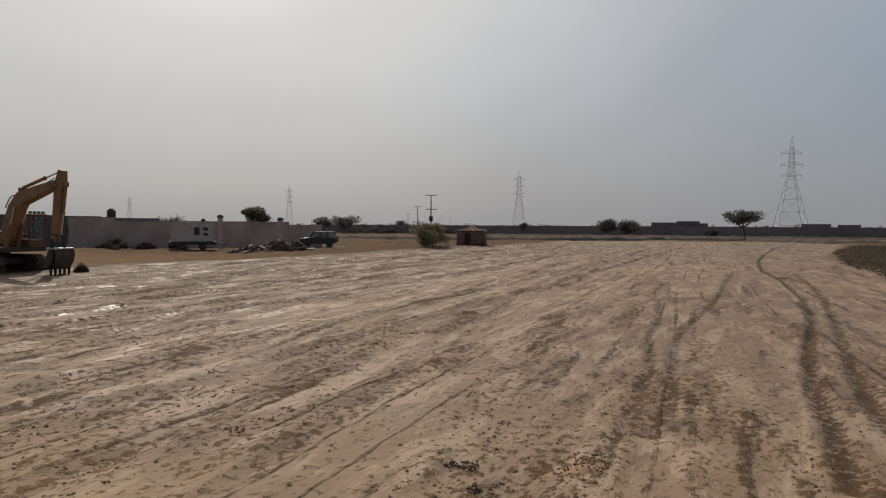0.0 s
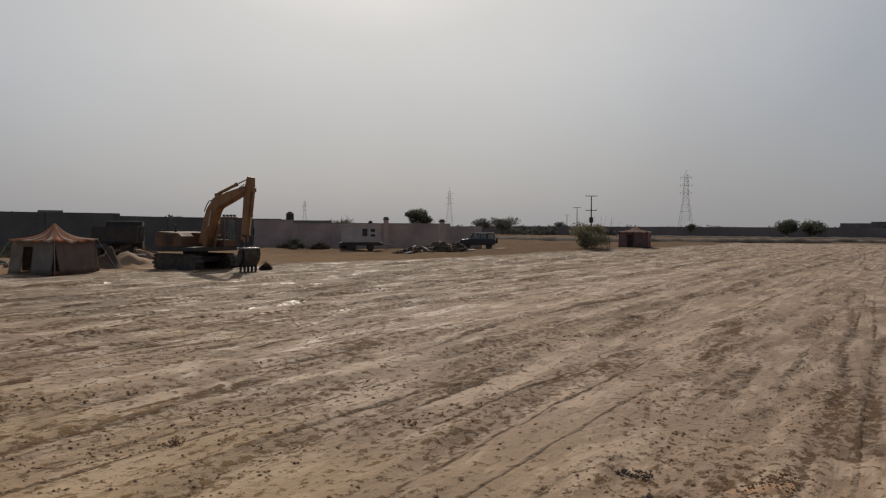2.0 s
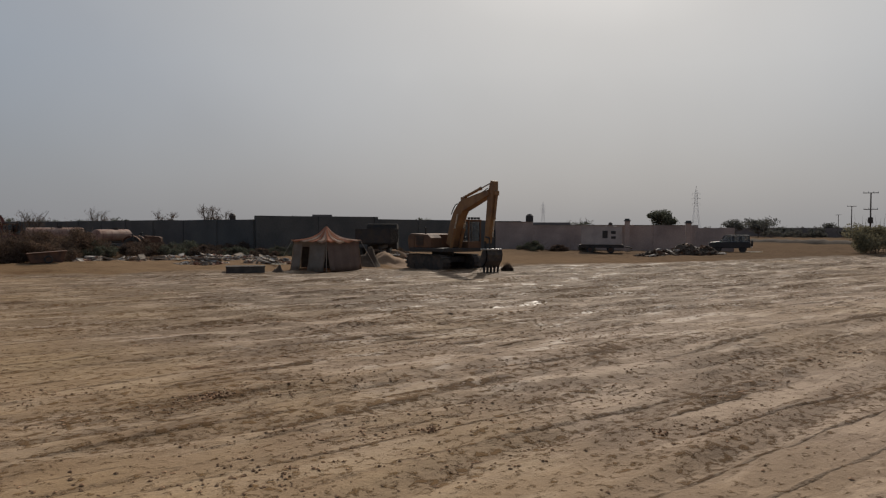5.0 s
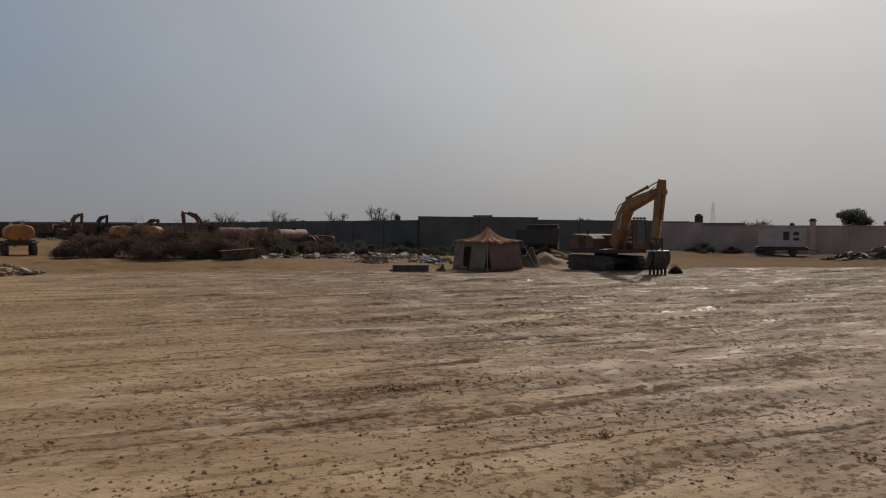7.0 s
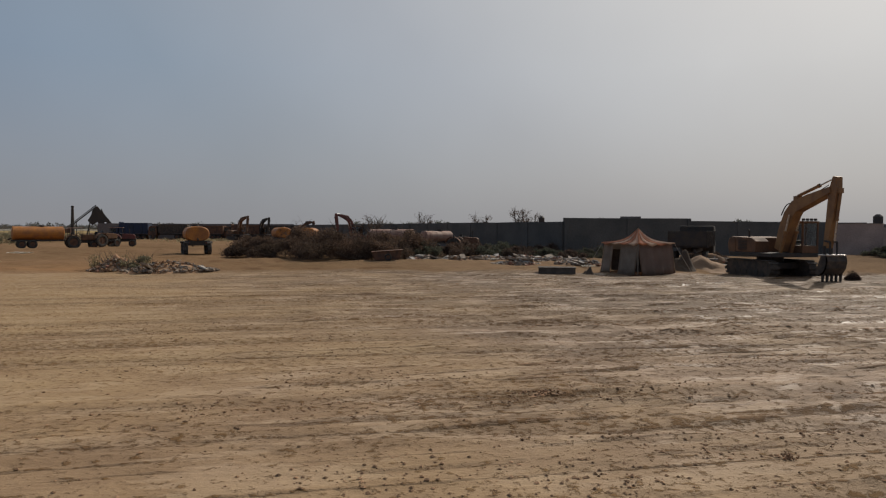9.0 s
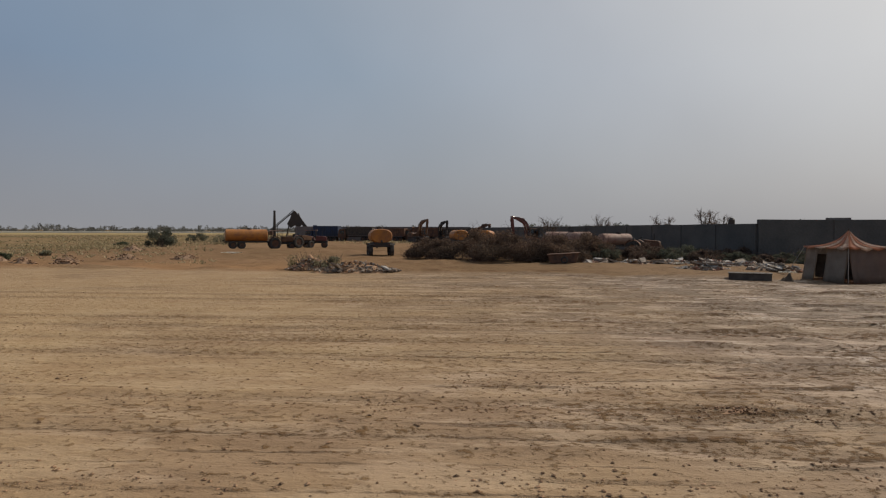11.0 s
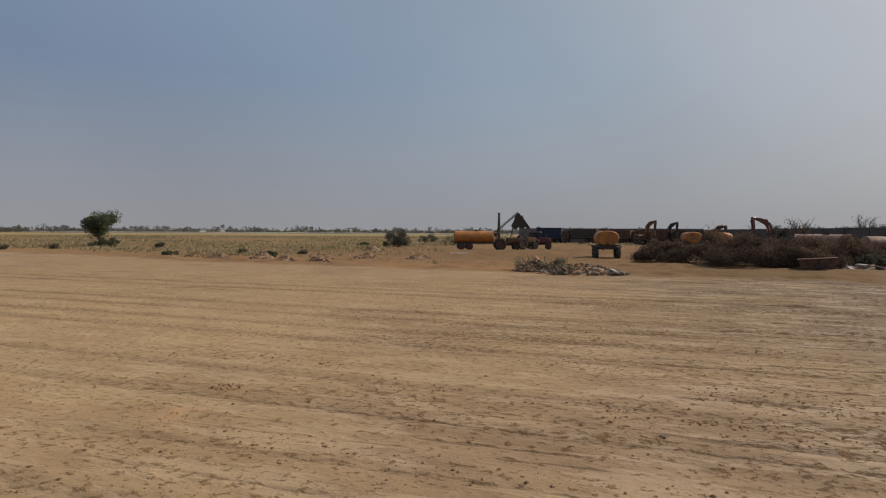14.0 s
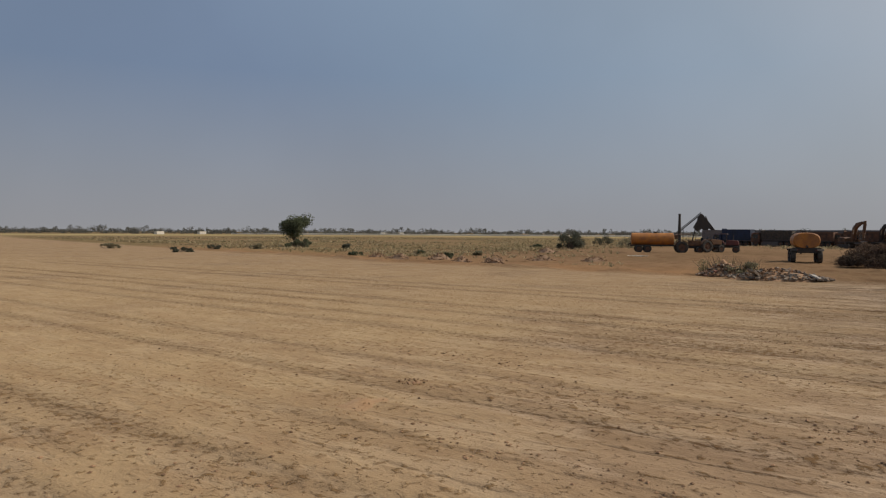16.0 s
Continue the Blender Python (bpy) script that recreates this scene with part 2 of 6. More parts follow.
def raw(name, verts, faces, material, parent=None, smooth=False):
    me = bpy.data.meshes.new(name)
    me.from_pydata(verts, [], faces)
    me.materials.append(material)
    if smooth:
        me.polygons.foreach_set("use_smooth", [True] * len(me.polygons))
    ob = new(name, me)
    ob.parent = parent
    return ob


def thing(name, x, y, z, turn, label, category, group="", kind=""):
    ob = new(name)
    ob.empty_display_size = 0.3
    ob.matrix_world = pose(x, y, z, 0, 0, turn)
    return tagged(ob, label, category, group, kind)


def box(bm, c, s, rot=(0, 0, 0), bevel=0.0):
    m = pose(*c, *rot) @ Matrix.Diagonal((*s, 1))
    vs = bmesh.ops.create_cube(bm, size=1, matrix=m)["verts"]
    if bevel:
        es = list({e for v in vs for e in v.link_edges})
        bmesh.ops.bevel(bm, geom=es, offset=bevel, segments=2, affect="EDGES", profile=0.6)
    return vs


def rod(bm, a, b, r1, r2=None, seg=8):
    a, b = Vector(a), Vector(b)
    d = b - a
    m = Matrix.Translation((a + b) / 2) @ d.to_track_quat("Z", "Y").to_matrix().to_4x4()
    bmesh.ops.create_cone(bm, cap_ends=True, segments=seg, radius1=r1, radius2=r1 if r2 is None else r2, depth=d.length, matrix=m)


def slab(bm, outline, y0, y1, bevel=0.0):
    """A plate with an outline in the x-z plane, from y0 to y1."""
    lo = [bm.verts.new((x, y0, z)) for x, z in outline]
    hi = [bm.verts.new((x, y1, z)) for x, z in outline]
    n = len(outline)
    fs = [bm.faces.new(lo), bm.faces.new(hi[::-1])]
    for i in range(n):
        fs.append(bm.faces.new((lo[i], hi[i], hi[(i + 1) % n], lo[(i + 1) % n])))
    bmesh.ops.recalc_face_normals(bm, faces=fs)
    if bevel:
        bmesh.ops.bevel(bm, geom=list({e for f in fs for e in f.edges}), offset=bevel, segments=2, affect="EDGES", profile=0.6)


def strip(bm, line, halves, y0, y1, bevel=0.03):
    """A box beam that follows a centre line in the x-z plane with half depths."""
    up, dn = [], []
    for i, (p, h) in enumerate(zip(line, halves)):
        a = Vector(line[max(i - 1, 0)])
        b = Vector(line[min(i + 1, len(line) - 1)])
        t = (b - a).normalized()
        nrm = Vector((-t.y, t.x))
        up.append(tuple(Vector(p) + nrm * h))
        dn.append(tuple(Vector(p) - nrm * h))
    slab(bm, up + dn[::-1], y0, y1, bevel)


def tyre_mesh(bm, c, r, w, seg=24):
    """A treaded tyre round the y axis."""
    prof = [(0.55, -0.42), (0.72, -0.5), (0.93, -0.46), (1.0, -0.3), (1.0, 0.3), (0.93, 0.46), (0.72, 0.5), (0.55, 0.42)]
    rings = []
    for i in range(seg):
        a = 2 * math.pi * i / seg
        k = 1.0 if i % 2 else 0.965
        rings.append([bm.verts.new((c[0] + r * p * (k if p > 0.9 else 1) * math.cos(a), c[1] + q * w, c[2] + r * p * (k if p > 0.9 else 1) * math.sin(a))) for p, q in prof])
    for i in range(seg):
        p, q = rings[i], rings[(i + 1) % seg]
        for j in range(len(prof)):
            k = (j + 1) % len(prof)
            bm.faces.new((p[j], p[k], q[k], q[j]))


def wheel(parent, c, r, w, rim_mat):
    bm = bmesh.new()
    tyre_mesh(bm, (0, 0, 0), r, w)
    bmesh.ops.recalc_face_normals(bm, faces=bm.faces)
    t = part("wheel", bm, M_RUBBER, parent)
    t.location = c
    bm = bmesh.new()
    rod(bm, (0, -w * 0.28, 0), (0, w * 0.28, 0), r * 0.57, seg=20)
    rod(bm, (0, -w * 0.45, 0), (0, w * 0.45, 0), r * 0.22, seg=14)
    for i in range(6):
        a = i * math.pi / 3
        rod(bm, (r * 0.36 * math.cos(a), -w * 0.33, r * 0.36 * math.sin(a)), (r * 0.36 * math.cos(a), w * 0.33, r * 0.36 * math.sin(a)), r * 0.04, seg=6)
    part("rim", bm, rim_mat, t)
    return t


def polar(az, d):
    """Plan place at a bearing (degrees anticlockwise from +y) and distance from the middle of the field's viewpoint."""
    return -math.sin(radians(az)) * d, math.cos(radians(az)) * d


# ---- noise on arrays, for ground relief ----
def hash2(ix, iy, seed):
    h = (ix * 374761393 + iy * 668265263 + seed * 974711) & 0xFFFFFFFF
    h = ((h ^ (h >> 13)) * 1274126177) & 0xFFFFFFFF
    return ((h ^ (h >> 16)) & 0xFFFF) / 65535.0


def vnoise(x, y, seed=0):
    ix, iy = np.floor(x).astype(np.int64), np.floor(y).astype(np.int64)
    fx, fy = x - ix, y - iy
    fx, fy = fx * fx * (3 - 2 * fx), fy * fy * (3 - 2 * fy)
    a, b = hash2(ix, iy, seed), hash2(ix + 1, iy, seed)
    c, d = hash2(ix, iy + 1, seed), hash2(ix + 1, iy + 1, seed)
    return (a * (1 - fx) + b * fx) * (1 - fy) + (c * (1 - fx) + d * fx) * fy - 0.5


def fbm(x, y, seed=0, octaves=4):
    v, a = 0, 1.0
    for i in range(octaves):
        v = v + a * vnoise(x * 2 ** i + 17.3 * i, y * 2 ** i - 9.1 * i, seed + i)
        a *= 0.5
    return v


def smooth01(v):
    v = np.clip(v, 0, 1)
    return v * v * (3 - 2 * v)


EDGE_Y = [-400, -214, -72, -53, -39, -26, 0, 14, 28, 40, 58, 93, 125]
EDGE_X = [-150, -90, -53, -49, -44.5, -43.5, -42, -39, -35, -32, -28.5, -24, -22]
LANES = [([7.5, 8.6, 9.9, 11.9, 14.9, 21.2, 27.8, 36.1, 44.9, 60.4, 94.0, 131.9], [1.46, 1.50, 1.57, 1.71, 2.03, 2.87, 3.57, 3.77, 3.46, 4.32, 8.48, 16.27], 0.17, 0.05, 0),
         ([9.9, 11.1, 13.5, 16.6, 20.3, 28.1, 33.9], [2.22, 2.31, 2.59, 2.95, 3.33, 4.28, 4.66], 0.16, 0.03, 0),
         ([7.4, 8.9, 10.8, 13.2, 16.5, 19.5, 25.6], [-0.99, -0.95, -0.91, -0.77, -1.08, -1.11, -1.41], 0.13, 0.02, 0),
         ([8.8, 10.7, 12.8, 15.9, 19.3, 24.5, 44.1], [-0.56, -0.42, -0.44, -0.50, -0.33, 0.41, 1.88], 0.13, 0.02, 0),
         ([-60, 0, 8, 20, 50, 90], [-3.6, -4.6, -5.4, -7.4, -8.1, -6], 0.3, 0.04, 0.9),
         ([-60, 0, 8.5, 16, 40, 90], [-11.1, -9.9, -8.75, -8.16, -6.5, -3], 0.28, 0.045, 0.9),
         ([-60, 0, 20, 60, 100], [-16, -15.5, -14.2, -12.5, -9], 0.35, 0.04, 0.9),
         ([-60, 0, 20, 60, 100], [-20, -19.3, -18.6, -17, -12], 0.35, 0.04, 0.9),
         ([-60, 0, 30, 60, 100], [-27, -26.5, -25, -22, -17], 0.4, 0.04, 0.9)]


def field_edge(y):
    return np.interp(y, EDGE_Y, EDGE_X) + 1.2 * fbm(y * 0.12, y * 0 + 3.0, 5)


def field_mask(x, y):
    """1 on the graded field, 0 on the rough land round it."""
    w = smooth01((x - field_edge(y)) / 1.6 + 0.5)
    far = smooth01((128 + 6 * np.sin(x * 0.05) - y) / 3.0 + 0.5)
    right = smooth01((np.interp(y, [-50, 20, 40, 55, 75, 100, 130], [40, 14, 8.8, 9.0, 11.5, 16.5, 22]) - x) / 1.5 + 0.5)
    return w * far * np.where(y > 15, right, 1)


def lane_depth(x, y):
    z = 0
    for ly, lx, half, deep, gauge in LANES:
        c = np.interp(y, ly, lx) + 0.10 * vnoise(y * 0.3, y * 0, 31)
        inside = (y > ly[0]) & (y < ly[-1])
        for off in ((-gauge, gauge) if gauge else (0.0,)):
            u = (x - c - off) / half
            z = z + inside * deep * (-np.exp(-u * u * 2.0) + 0.55 * np.exp(-(np.abs(u) - 1.35) ** 2 * 6)) * (0.6 + 0.9 * (vnoise(y * 0.5, x * 0 + off, 8) + 0.5))
    return z


def scraped(x, y):
    """Broken ridges that the scraper left, drawn out along y: 0 to about 1."""
    r = fbm(x * 1.5 + 0.25 * vnoise(x, y * 0.7, 63), y * 0.42, 64, 3)
    b = fbm(x * 0.22, y * 0.12, 66, 2)
    return smooth01((r + 0.25 * b - 0.16) / 0.22) * np.interp(y, [-14, -3, 8], [0.25, 0.45, 1.0])


def ground_height(x, y):
    m = field_mask(x, y)
    r = np.hypot(x, y)
    # scraped furrows along y, lumps, tyre lanes
    f = 0.045 * fbm(x * 0.8 + 0.03 * y, y * 0.10, 11, 3) + 0.022 * fbm(x * 3.3, y * 0.5, 21, 3) + 0.032 * fbm(x * 2.4, y * 1.6, 41, 4)
    q = 4.0 * fbm(x * 0.5 - 0.02 * y + 0.2 * vnoise(x * 0.8, y * 0.4, 3), y * 0.035, 51, 3)
    f = f + 0.028 * (np.floor(q) + smooth01((q - np.floor(q) - 0.85) / 0.15)) * (0.3 + 1.2 * np.clip(vnoise(x * 0.3, y * 0.12, 52) + 0.5, 0, 1))
    f = f + lane_depth(x, y) + scraped(x, y) * (0.035 + 0.03 * smooth01((-12 - x) / 10)) * (0.55 + 0.9 * (vnoise(x * 3.1, y * 2.3, 67) + 0.5))
    ridge = np.maximum(0, fbm(x * 0.9 - 0.03 * y, y * 0.05, 61, 2) - 0.18)
    f = f + 0.05 * ridge
    f = f * np.interp(y, [-16, -3, 7], [0.2, 0.4, 1.0])
    rough = 0.10 + 0.25 * fbm(x * 0.25, y * 0.25, 71, 4) + 0.08 * fbm(x * 1.1, y * 1.1, 81, 3)
    rough = rough * smooth01((420 - r) / 250) + 0.0
    # low lip of pushed-up earth along the field edge
    lip = np.exp(-((x - field_edge(y) + 0.6) / 0.7) ** 2) * smooth01((-8 - y) / 6) * (y > -70) * np.clip(0.35 + 1.6 * fbm(x * 0.5, y * 0.22, 87, 3), 0, 1)
    return f * m + rough * (1 - m) + 0.30 * lip


def z_at(x, y):
    return float(ground_height(np.array([float(x)]), np.array([float(y)]))[0])


def stops(pieces):
    """Line positions: (from, to, step at from, step at to), graded between."""
    out = []
    for a, b, s0, s1 in pieces:
        p = a
        while p < b - 1e-6:
            out.append(p)
            p += s0 + (s1 - s0) * (p - a) / (b - a)
    out.append(pieces[-1][1])
    return np.array(out)


gx = stops([(-4500, -600, 500, 60), (-600, -120, 40, 2.0), (-120, -52, 1.5, 0.4), (-52, -22, 0.17, 0.09), (-22, 5, 0.075, 0.075), (5, 20, 0.1, 0.3), (20, 120, 0.8, 6), (120, 600, 10, 60), (600, 4500, 100, 500)])
gy = stops([(-4500, -600, 500, 60), (-600, -120, 40, 3), (-120, -30, 1.6, 0.4), (-30, -12, 0.35, 0.14), (-12, 14, 0.11, 0.11), (14, 40, 0.12, 0.3), (40, 135, 0.35, 0.6), (135, 220, 1.2, 3), (220, 700, 6, 60), (700, 4500, 100, 500)])
GX, GY = np.meshgrid(gx, gy)
GZ = ground_height(GX, GY)
nx, ny = len(gx), len(gy)
co = np.stack([GX.ravel(), GY.ravel(), GZ.ravel()], 1)
ii = (np.arange(ny - 1)[:, None] * nx + np.arange(nx - 1)[None, :]).ravel()
quads = np.stack([ii, ii + 1, ii + nx + 1, ii + nx], 1)
gme = bpy.data.meshes.new("ground")
gme.vertices.add(len(co))
gme.vertices.foreach_set("co", co.ravel())
gme.loops.add(len(quads) * 4)
gme.loops.foreach_set("vertex_index", quads.ravel())
gme.polygons.add(len(quads))
gme.polygons.foreach_set("loop_start", np.arange(0, len(quads) * 4, 4))
gme.polygons.foreach_set("loop_total", np.full(len(quads), 4))
gme.polygons.foreach_set("use_smooth", np.full(len(quads), True))
gme.update(calc_edges=True)
att = gme.attributes.new("graded", "FLOAT", "POINT")
att.data.foreach_set("value", field_mask(GX, GY).ravel().astype(np.float32))


att = gme.attributes.new("ridged", "FLOAT", "POINT")
att.data.foreach_set("value", scraped(GX, GY).ravel().astype(np.float32))
att = gme.attributes.new("verge", "FLOAT", "POINT")
att.data.foreach_set("value", (np.exp(-np.abs(field_edge(GY) - GX) / 9.0) * smooth01((-4 - GY) / 8) * smooth01((GY + 120) / 40)).ravel().astype(np.float32))
GR = np.hypot(GX, GY)
att = gme.attributes.new("stubble", "FLOAT", "POINT")
att.data.foreach_set("value", (smooth01((GR - 360) / 60) * smooth01((640 - GR) / 60) * (GY < 0) * (GX < 60)).ravel().astype(np.float32))
CH = np.zeros_like(GX)
for k, (ly, lx, half, deep, gauge) in enumerate(LANES):
    cc = np.interp(GY, ly, lx) + 0.10 * vnoise(GY * 0.3, GY * 0, 31)
    for off in ((-gauge, gauge) if gauge else (0.0,)):
        CH = np.maximum(CH, ((GY > ly[0]) & (GY < ly[-1])) * np.exp(-((GX - cc - off) / (half * 0.9)) ** 2) * (1.0, 0.7, 0.62, 0.55, 0.3, 0.3, 0.3, 0.3, 0.3)[k])
att = gme.attributes.new("churned", "FLOAT", "POINT")
att.data.foreach_set("value", CH.ravel().astype(np.float32))


def ground_material():
    m = bpy.data.materials.new("graded dry mud and scrub soil")
    m.use_nodes = True
    n, l = m.node_tree.nodes, m.node_tree.links
    b = n["Principled BSDF"]
    tc = n.new("ShaderNodeTexCoord")

    def noise_at(scale, detail, stretch=(1, 1, 1), rough=0.55):
        mp = n.new("ShaderNodeMapping")
        mp.inputs["Scale"].default_value = stretch
        l.new(tc.outputs["Object"], mp.inputs[0])
        t = n.new("ShaderNodeTexNoise")
        t.inputs["Scale"].default_value, t.inputs["Detail"].default_value, t.inputs["Roughness"].default_value = scale, detail, rough
        l.new(mp.outputs[0], t.inputs["Vector"])
        return t.outputs["Fac"]

    def ranged(v, a, b2, lo=0.0, hi=1.0):
        r = n.new("ShaderNodeMapRange")
        r.inputs["From Min"].default_value, r.inputs["From Max"].default_value = a, b2
        r.inputs["To Min"].default_value, r.inputs["To Max"].default_value = lo, hi
        l.new(v, r.inputs["Value"])
        return r.outputs[0]

    def mixed(fac, a, b2):
        x = n.new("ShaderNodeMix")
        x.data_type = "RGBA"
        l.new(fac, x.inputs[0])
        for i, v in ((6, a), (7, b2)):
            if isinstance(v, tuple):
                x.inputs[i].default_value = rgb(v)
            else:
                l.new(v, x.inputs[i])
        return x.outputs[2]

    def maths(op, a, b2):
        x = n.new("ShaderNodeMath")
        x.operation = op
        for i, v in enumerate((a, b2)):
            if isinstance(v, (int, float)):
                x.inputs[i].default_value = v
            else:
                l.new(v, x.inputs[i])
        return x.outputs[0]

    broad = noise_at(0.16, 4)
    grain = noise_at(60.0, 3)
    sepc = n.new("ShaderNodeSeparateXYZ")
    l.new(tc.outputs["Object"], sepc.inputs[0])
    # blend weight growing towards -y, broken up by noise
    south = maths("ADD", ranged(sepc.outputs["Y"], 9, -13, 0, 1), ranged(broad, 0.3, 0.7, -0.35, 0.35))
    south = ranged(south, 0, 1)
    # grows with distance in -x, where furrow shading darkens the mud
    far_shade = ranged(sepc.outputs["X"], -11, -22, 0, 1)
    ch = n.new("ShaderNodeAttribute")
    ch.attribute_name = "churned"
    # only a blend weight: darker towards +x, for y above 0
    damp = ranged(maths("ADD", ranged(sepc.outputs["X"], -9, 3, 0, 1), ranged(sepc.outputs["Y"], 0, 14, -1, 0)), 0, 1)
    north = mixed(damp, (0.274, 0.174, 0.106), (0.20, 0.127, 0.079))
    # far mud coloured darker, standing in for furrow shade at grazing angles
    north = mixed(far_shade, north, (0.17, 0.11, 0.064))
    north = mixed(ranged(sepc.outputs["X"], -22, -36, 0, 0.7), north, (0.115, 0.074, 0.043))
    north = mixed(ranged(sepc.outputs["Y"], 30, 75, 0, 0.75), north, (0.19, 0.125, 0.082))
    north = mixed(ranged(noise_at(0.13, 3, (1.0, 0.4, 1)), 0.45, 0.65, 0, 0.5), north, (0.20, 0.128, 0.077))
    # the -x end is darkened here too, for the same furrow shade
    col = mixed(south, north, mixed(ranged(sepc.outputs["X"], -14, -38), (0.41, 0.28, 0.153), (0.315, 0.208, 0.117)))
    # soft blotches of moisture
    blotch = noise_at(1.1, 6, (1.0, 0.6, 1), 0.62)
    col = mixed(ranged(blotch, 0.40, 0.62, 0, 0.7), col, mixed(south, (0.19, 0.117, 0.069), (0.325, 0.205, 0.108)))
    # smeared pale plates between the scraper passes
    plates = noise_at(1.5, 7, (1.0, 0.30, 1), 0.6)
    plate = ranged(plates, 0.50, 0.57)
    col = mixed(maths("MULTIPLY", plate, ranged(south, 0, 1, 0.65, 0.35)), col, mixed(south, mixed(damp, (0.425, 0.298, 0.202), (0.325, 0.224, 0.15)), (0.465, 0.332, 0.195)))
    # scraper lines: contours of a long-drawn field, broken along their length
    drawn = noise_at(0.62, 1.5, (1.0, 0.04, 1), 0.4)
    saw = maths("PINGPONG", maths("MULTIPLY", drawn, 8.0), 0.5)
    ragged = noise_at(3.2, 6, (1.0, 0.45, 1), 0.7)
    broken = ranged(maths("ADD", noise_at(0.5, 4, (1.0, 0.35, 1)), maths("MULTIPLY", ragged, 0.35)), 0.63, 0.72)
    line = maths("MULTIPLY", ranged(maths("ADD", saw, ranged(ragged, 0.3, 0.7, 0.10, -0.10)), 0.12, 0.03), broken)
    line = maths("MULTIPLY", line, ranged(south, 0.1, 0.9, 0.9, 0.12))
    # crumbs, thicker along the lines, in the ruts and in loose bands
    crumbs = noise_at(8.5, 6, (1.0, 0.7, 1), 0.68)
    band = noise_at(0.7, 5, (1.0, 0.16, 1), 0.6)
    where = maths("ADD", maths("MULTIPLY", ranged(band, 0.44, 0.64), ranged(south, 0, 1, 0.09, 0.045)), maths("MULTIPLY", line, 0.10))
    where = maths("ADD", where, maths("MULTIPLY", ch.outputs["Fac"], 0.15))
    rg = n.new("ShaderNodeAttribute")
    rg.attribute_name = "ridged"
    where = maths("ADD", where, maths("MULTIPLY", rg.outputs["Fac"], ranged(south, 0, 1, 0.05, 0.03)))
    where = maths("ADD", where, maths("MULTIPLY", far_shade, 0.02))
    loose = ranged(maths("ADD", crumbs, where), 0.585, 0.665)
    # brown crumbs and lines, darkened further for the small shadows they cast
    col = mixed(maths("MULTIPLY", loose, ranged(south, 0, 1, 0.8, 0.5)), col, mixed(south, (0.115, 0.062, 0.028), (0.235, 0.128, 0.057)))
    col = mixed(maths("MULTIPLY", line, 0.75), col, (0.09, 0.052, 0.028))
    # ridges coloured dark, partly for the shade on their sides
    rough_top = maths("MULTIPLY", rg.outputs["Fac"], ranged(ragged, 0.47, 0.58, 0.0, 0.75))
    col = mixed(maths("MULTIPLY", rough_top, ranged(south, 0, 1, 1, 0.35)), col, (0.105, 0.06, 0.031))
    col = mixed(maths("MULTIPLY", ch.outputs["Fac"], ranged(crumbs, 0.40, 0.52, 0.5, 1.0)), col, (0.085, 0.05, 0.029))
    # rough land: dry earth, straw and thin green
    wild = mixed(ranged(noise_at(0.05, 5), 0.42, 0.60), (0.235, 0.15, 0.093), (0.20, 0.13, 0.079))
    wild = mixed(maths("MULTIPLY", ranged(sepc.outputs["Y"], -44, -75), ranged(noise_at(0.04, 5, (1, 1, 1)), 0.36, 0.6, 0.35, 1)), wild, (0.21, 0.162, 0.088))
    wild = mixed(ranged(noise_at(0.5, 5), 0.5, 0.66, 0, 0.8), wild, (0.15, 0.092, 0.055))
    wild = mixed(ranged(noise_at(0.02, 3, (1, 1, 1)), 0.5, 0.6, 0, 0.7), wild, (0.255, 0.168, 0.105))
    wild = mixed(maths("MULTIPLY", ranged(sepc.outputs["Y"], 30, 60), ranged(noise_at(0.09, 4, (0.3, 1.5, 1)), 0.34, 0.6, 1.0, 0.6)), wild, (0.15, 0.104, 0.073))
    at = n.new("ShaderNodeAttribute")
    at.attribute_name = "graded"
    vg = n.new("ShaderNodeAttribute")
    vg.attribute_name = "verge"
    wild = mixed(maths("MULTIPLY", vg.outputs["Fac"], ranged(noise_at(0.3, 4), 0.35, 0.6, 0.5, 1)), wild, (0.31, 0.182, 0.102))
    sb = n.new("ShaderNodeAttribute")
    sb.attribute_name = "stubble"
    wild = mixed(maths("MULTIPLY", sb.outputs["Fac"], ranged(noise_at(0.012, 4), 0.35, 0.6, 0.2, 0.9)), wild, (0.40, 0.315, 0.17))
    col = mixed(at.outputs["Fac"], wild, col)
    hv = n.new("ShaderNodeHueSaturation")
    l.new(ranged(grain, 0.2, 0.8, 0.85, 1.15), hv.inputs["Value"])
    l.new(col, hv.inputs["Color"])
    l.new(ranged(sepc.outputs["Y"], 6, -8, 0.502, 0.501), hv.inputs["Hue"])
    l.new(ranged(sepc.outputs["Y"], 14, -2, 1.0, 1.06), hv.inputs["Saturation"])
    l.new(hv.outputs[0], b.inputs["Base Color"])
    # the plates' hearts are still damp and smoother than the crumbs
    wet = maths("MULTIPLY", maths("MULTIPLY", ranged(plates, 0.53, 0.57), ranged(noise_at(2.4, 5, (1.3, 0.28, 1), 0.6), 0.47, 0.53)), ranged(noise_at(0.22, 3), 0.36, 0.5))
    wet = maths("MULTIPLY", wet, maths("MULTIPLY", ranged(south, 0.1, 0.6, 1, 0), ranged(sepc.outputs["X"], -6, -14)))
    wet = maths("MULTIPLY", wet, maths("MULTIPLY", at.outputs["Fac"], ranged(loose, 0, 1, 1, 0)))
    l.new(maths("SUBTRACT", ranged(south, 0, 1, 0.74, 0.88), maths("MULTIPLY", wet, 0.33)), b.inputs["Roughness"])
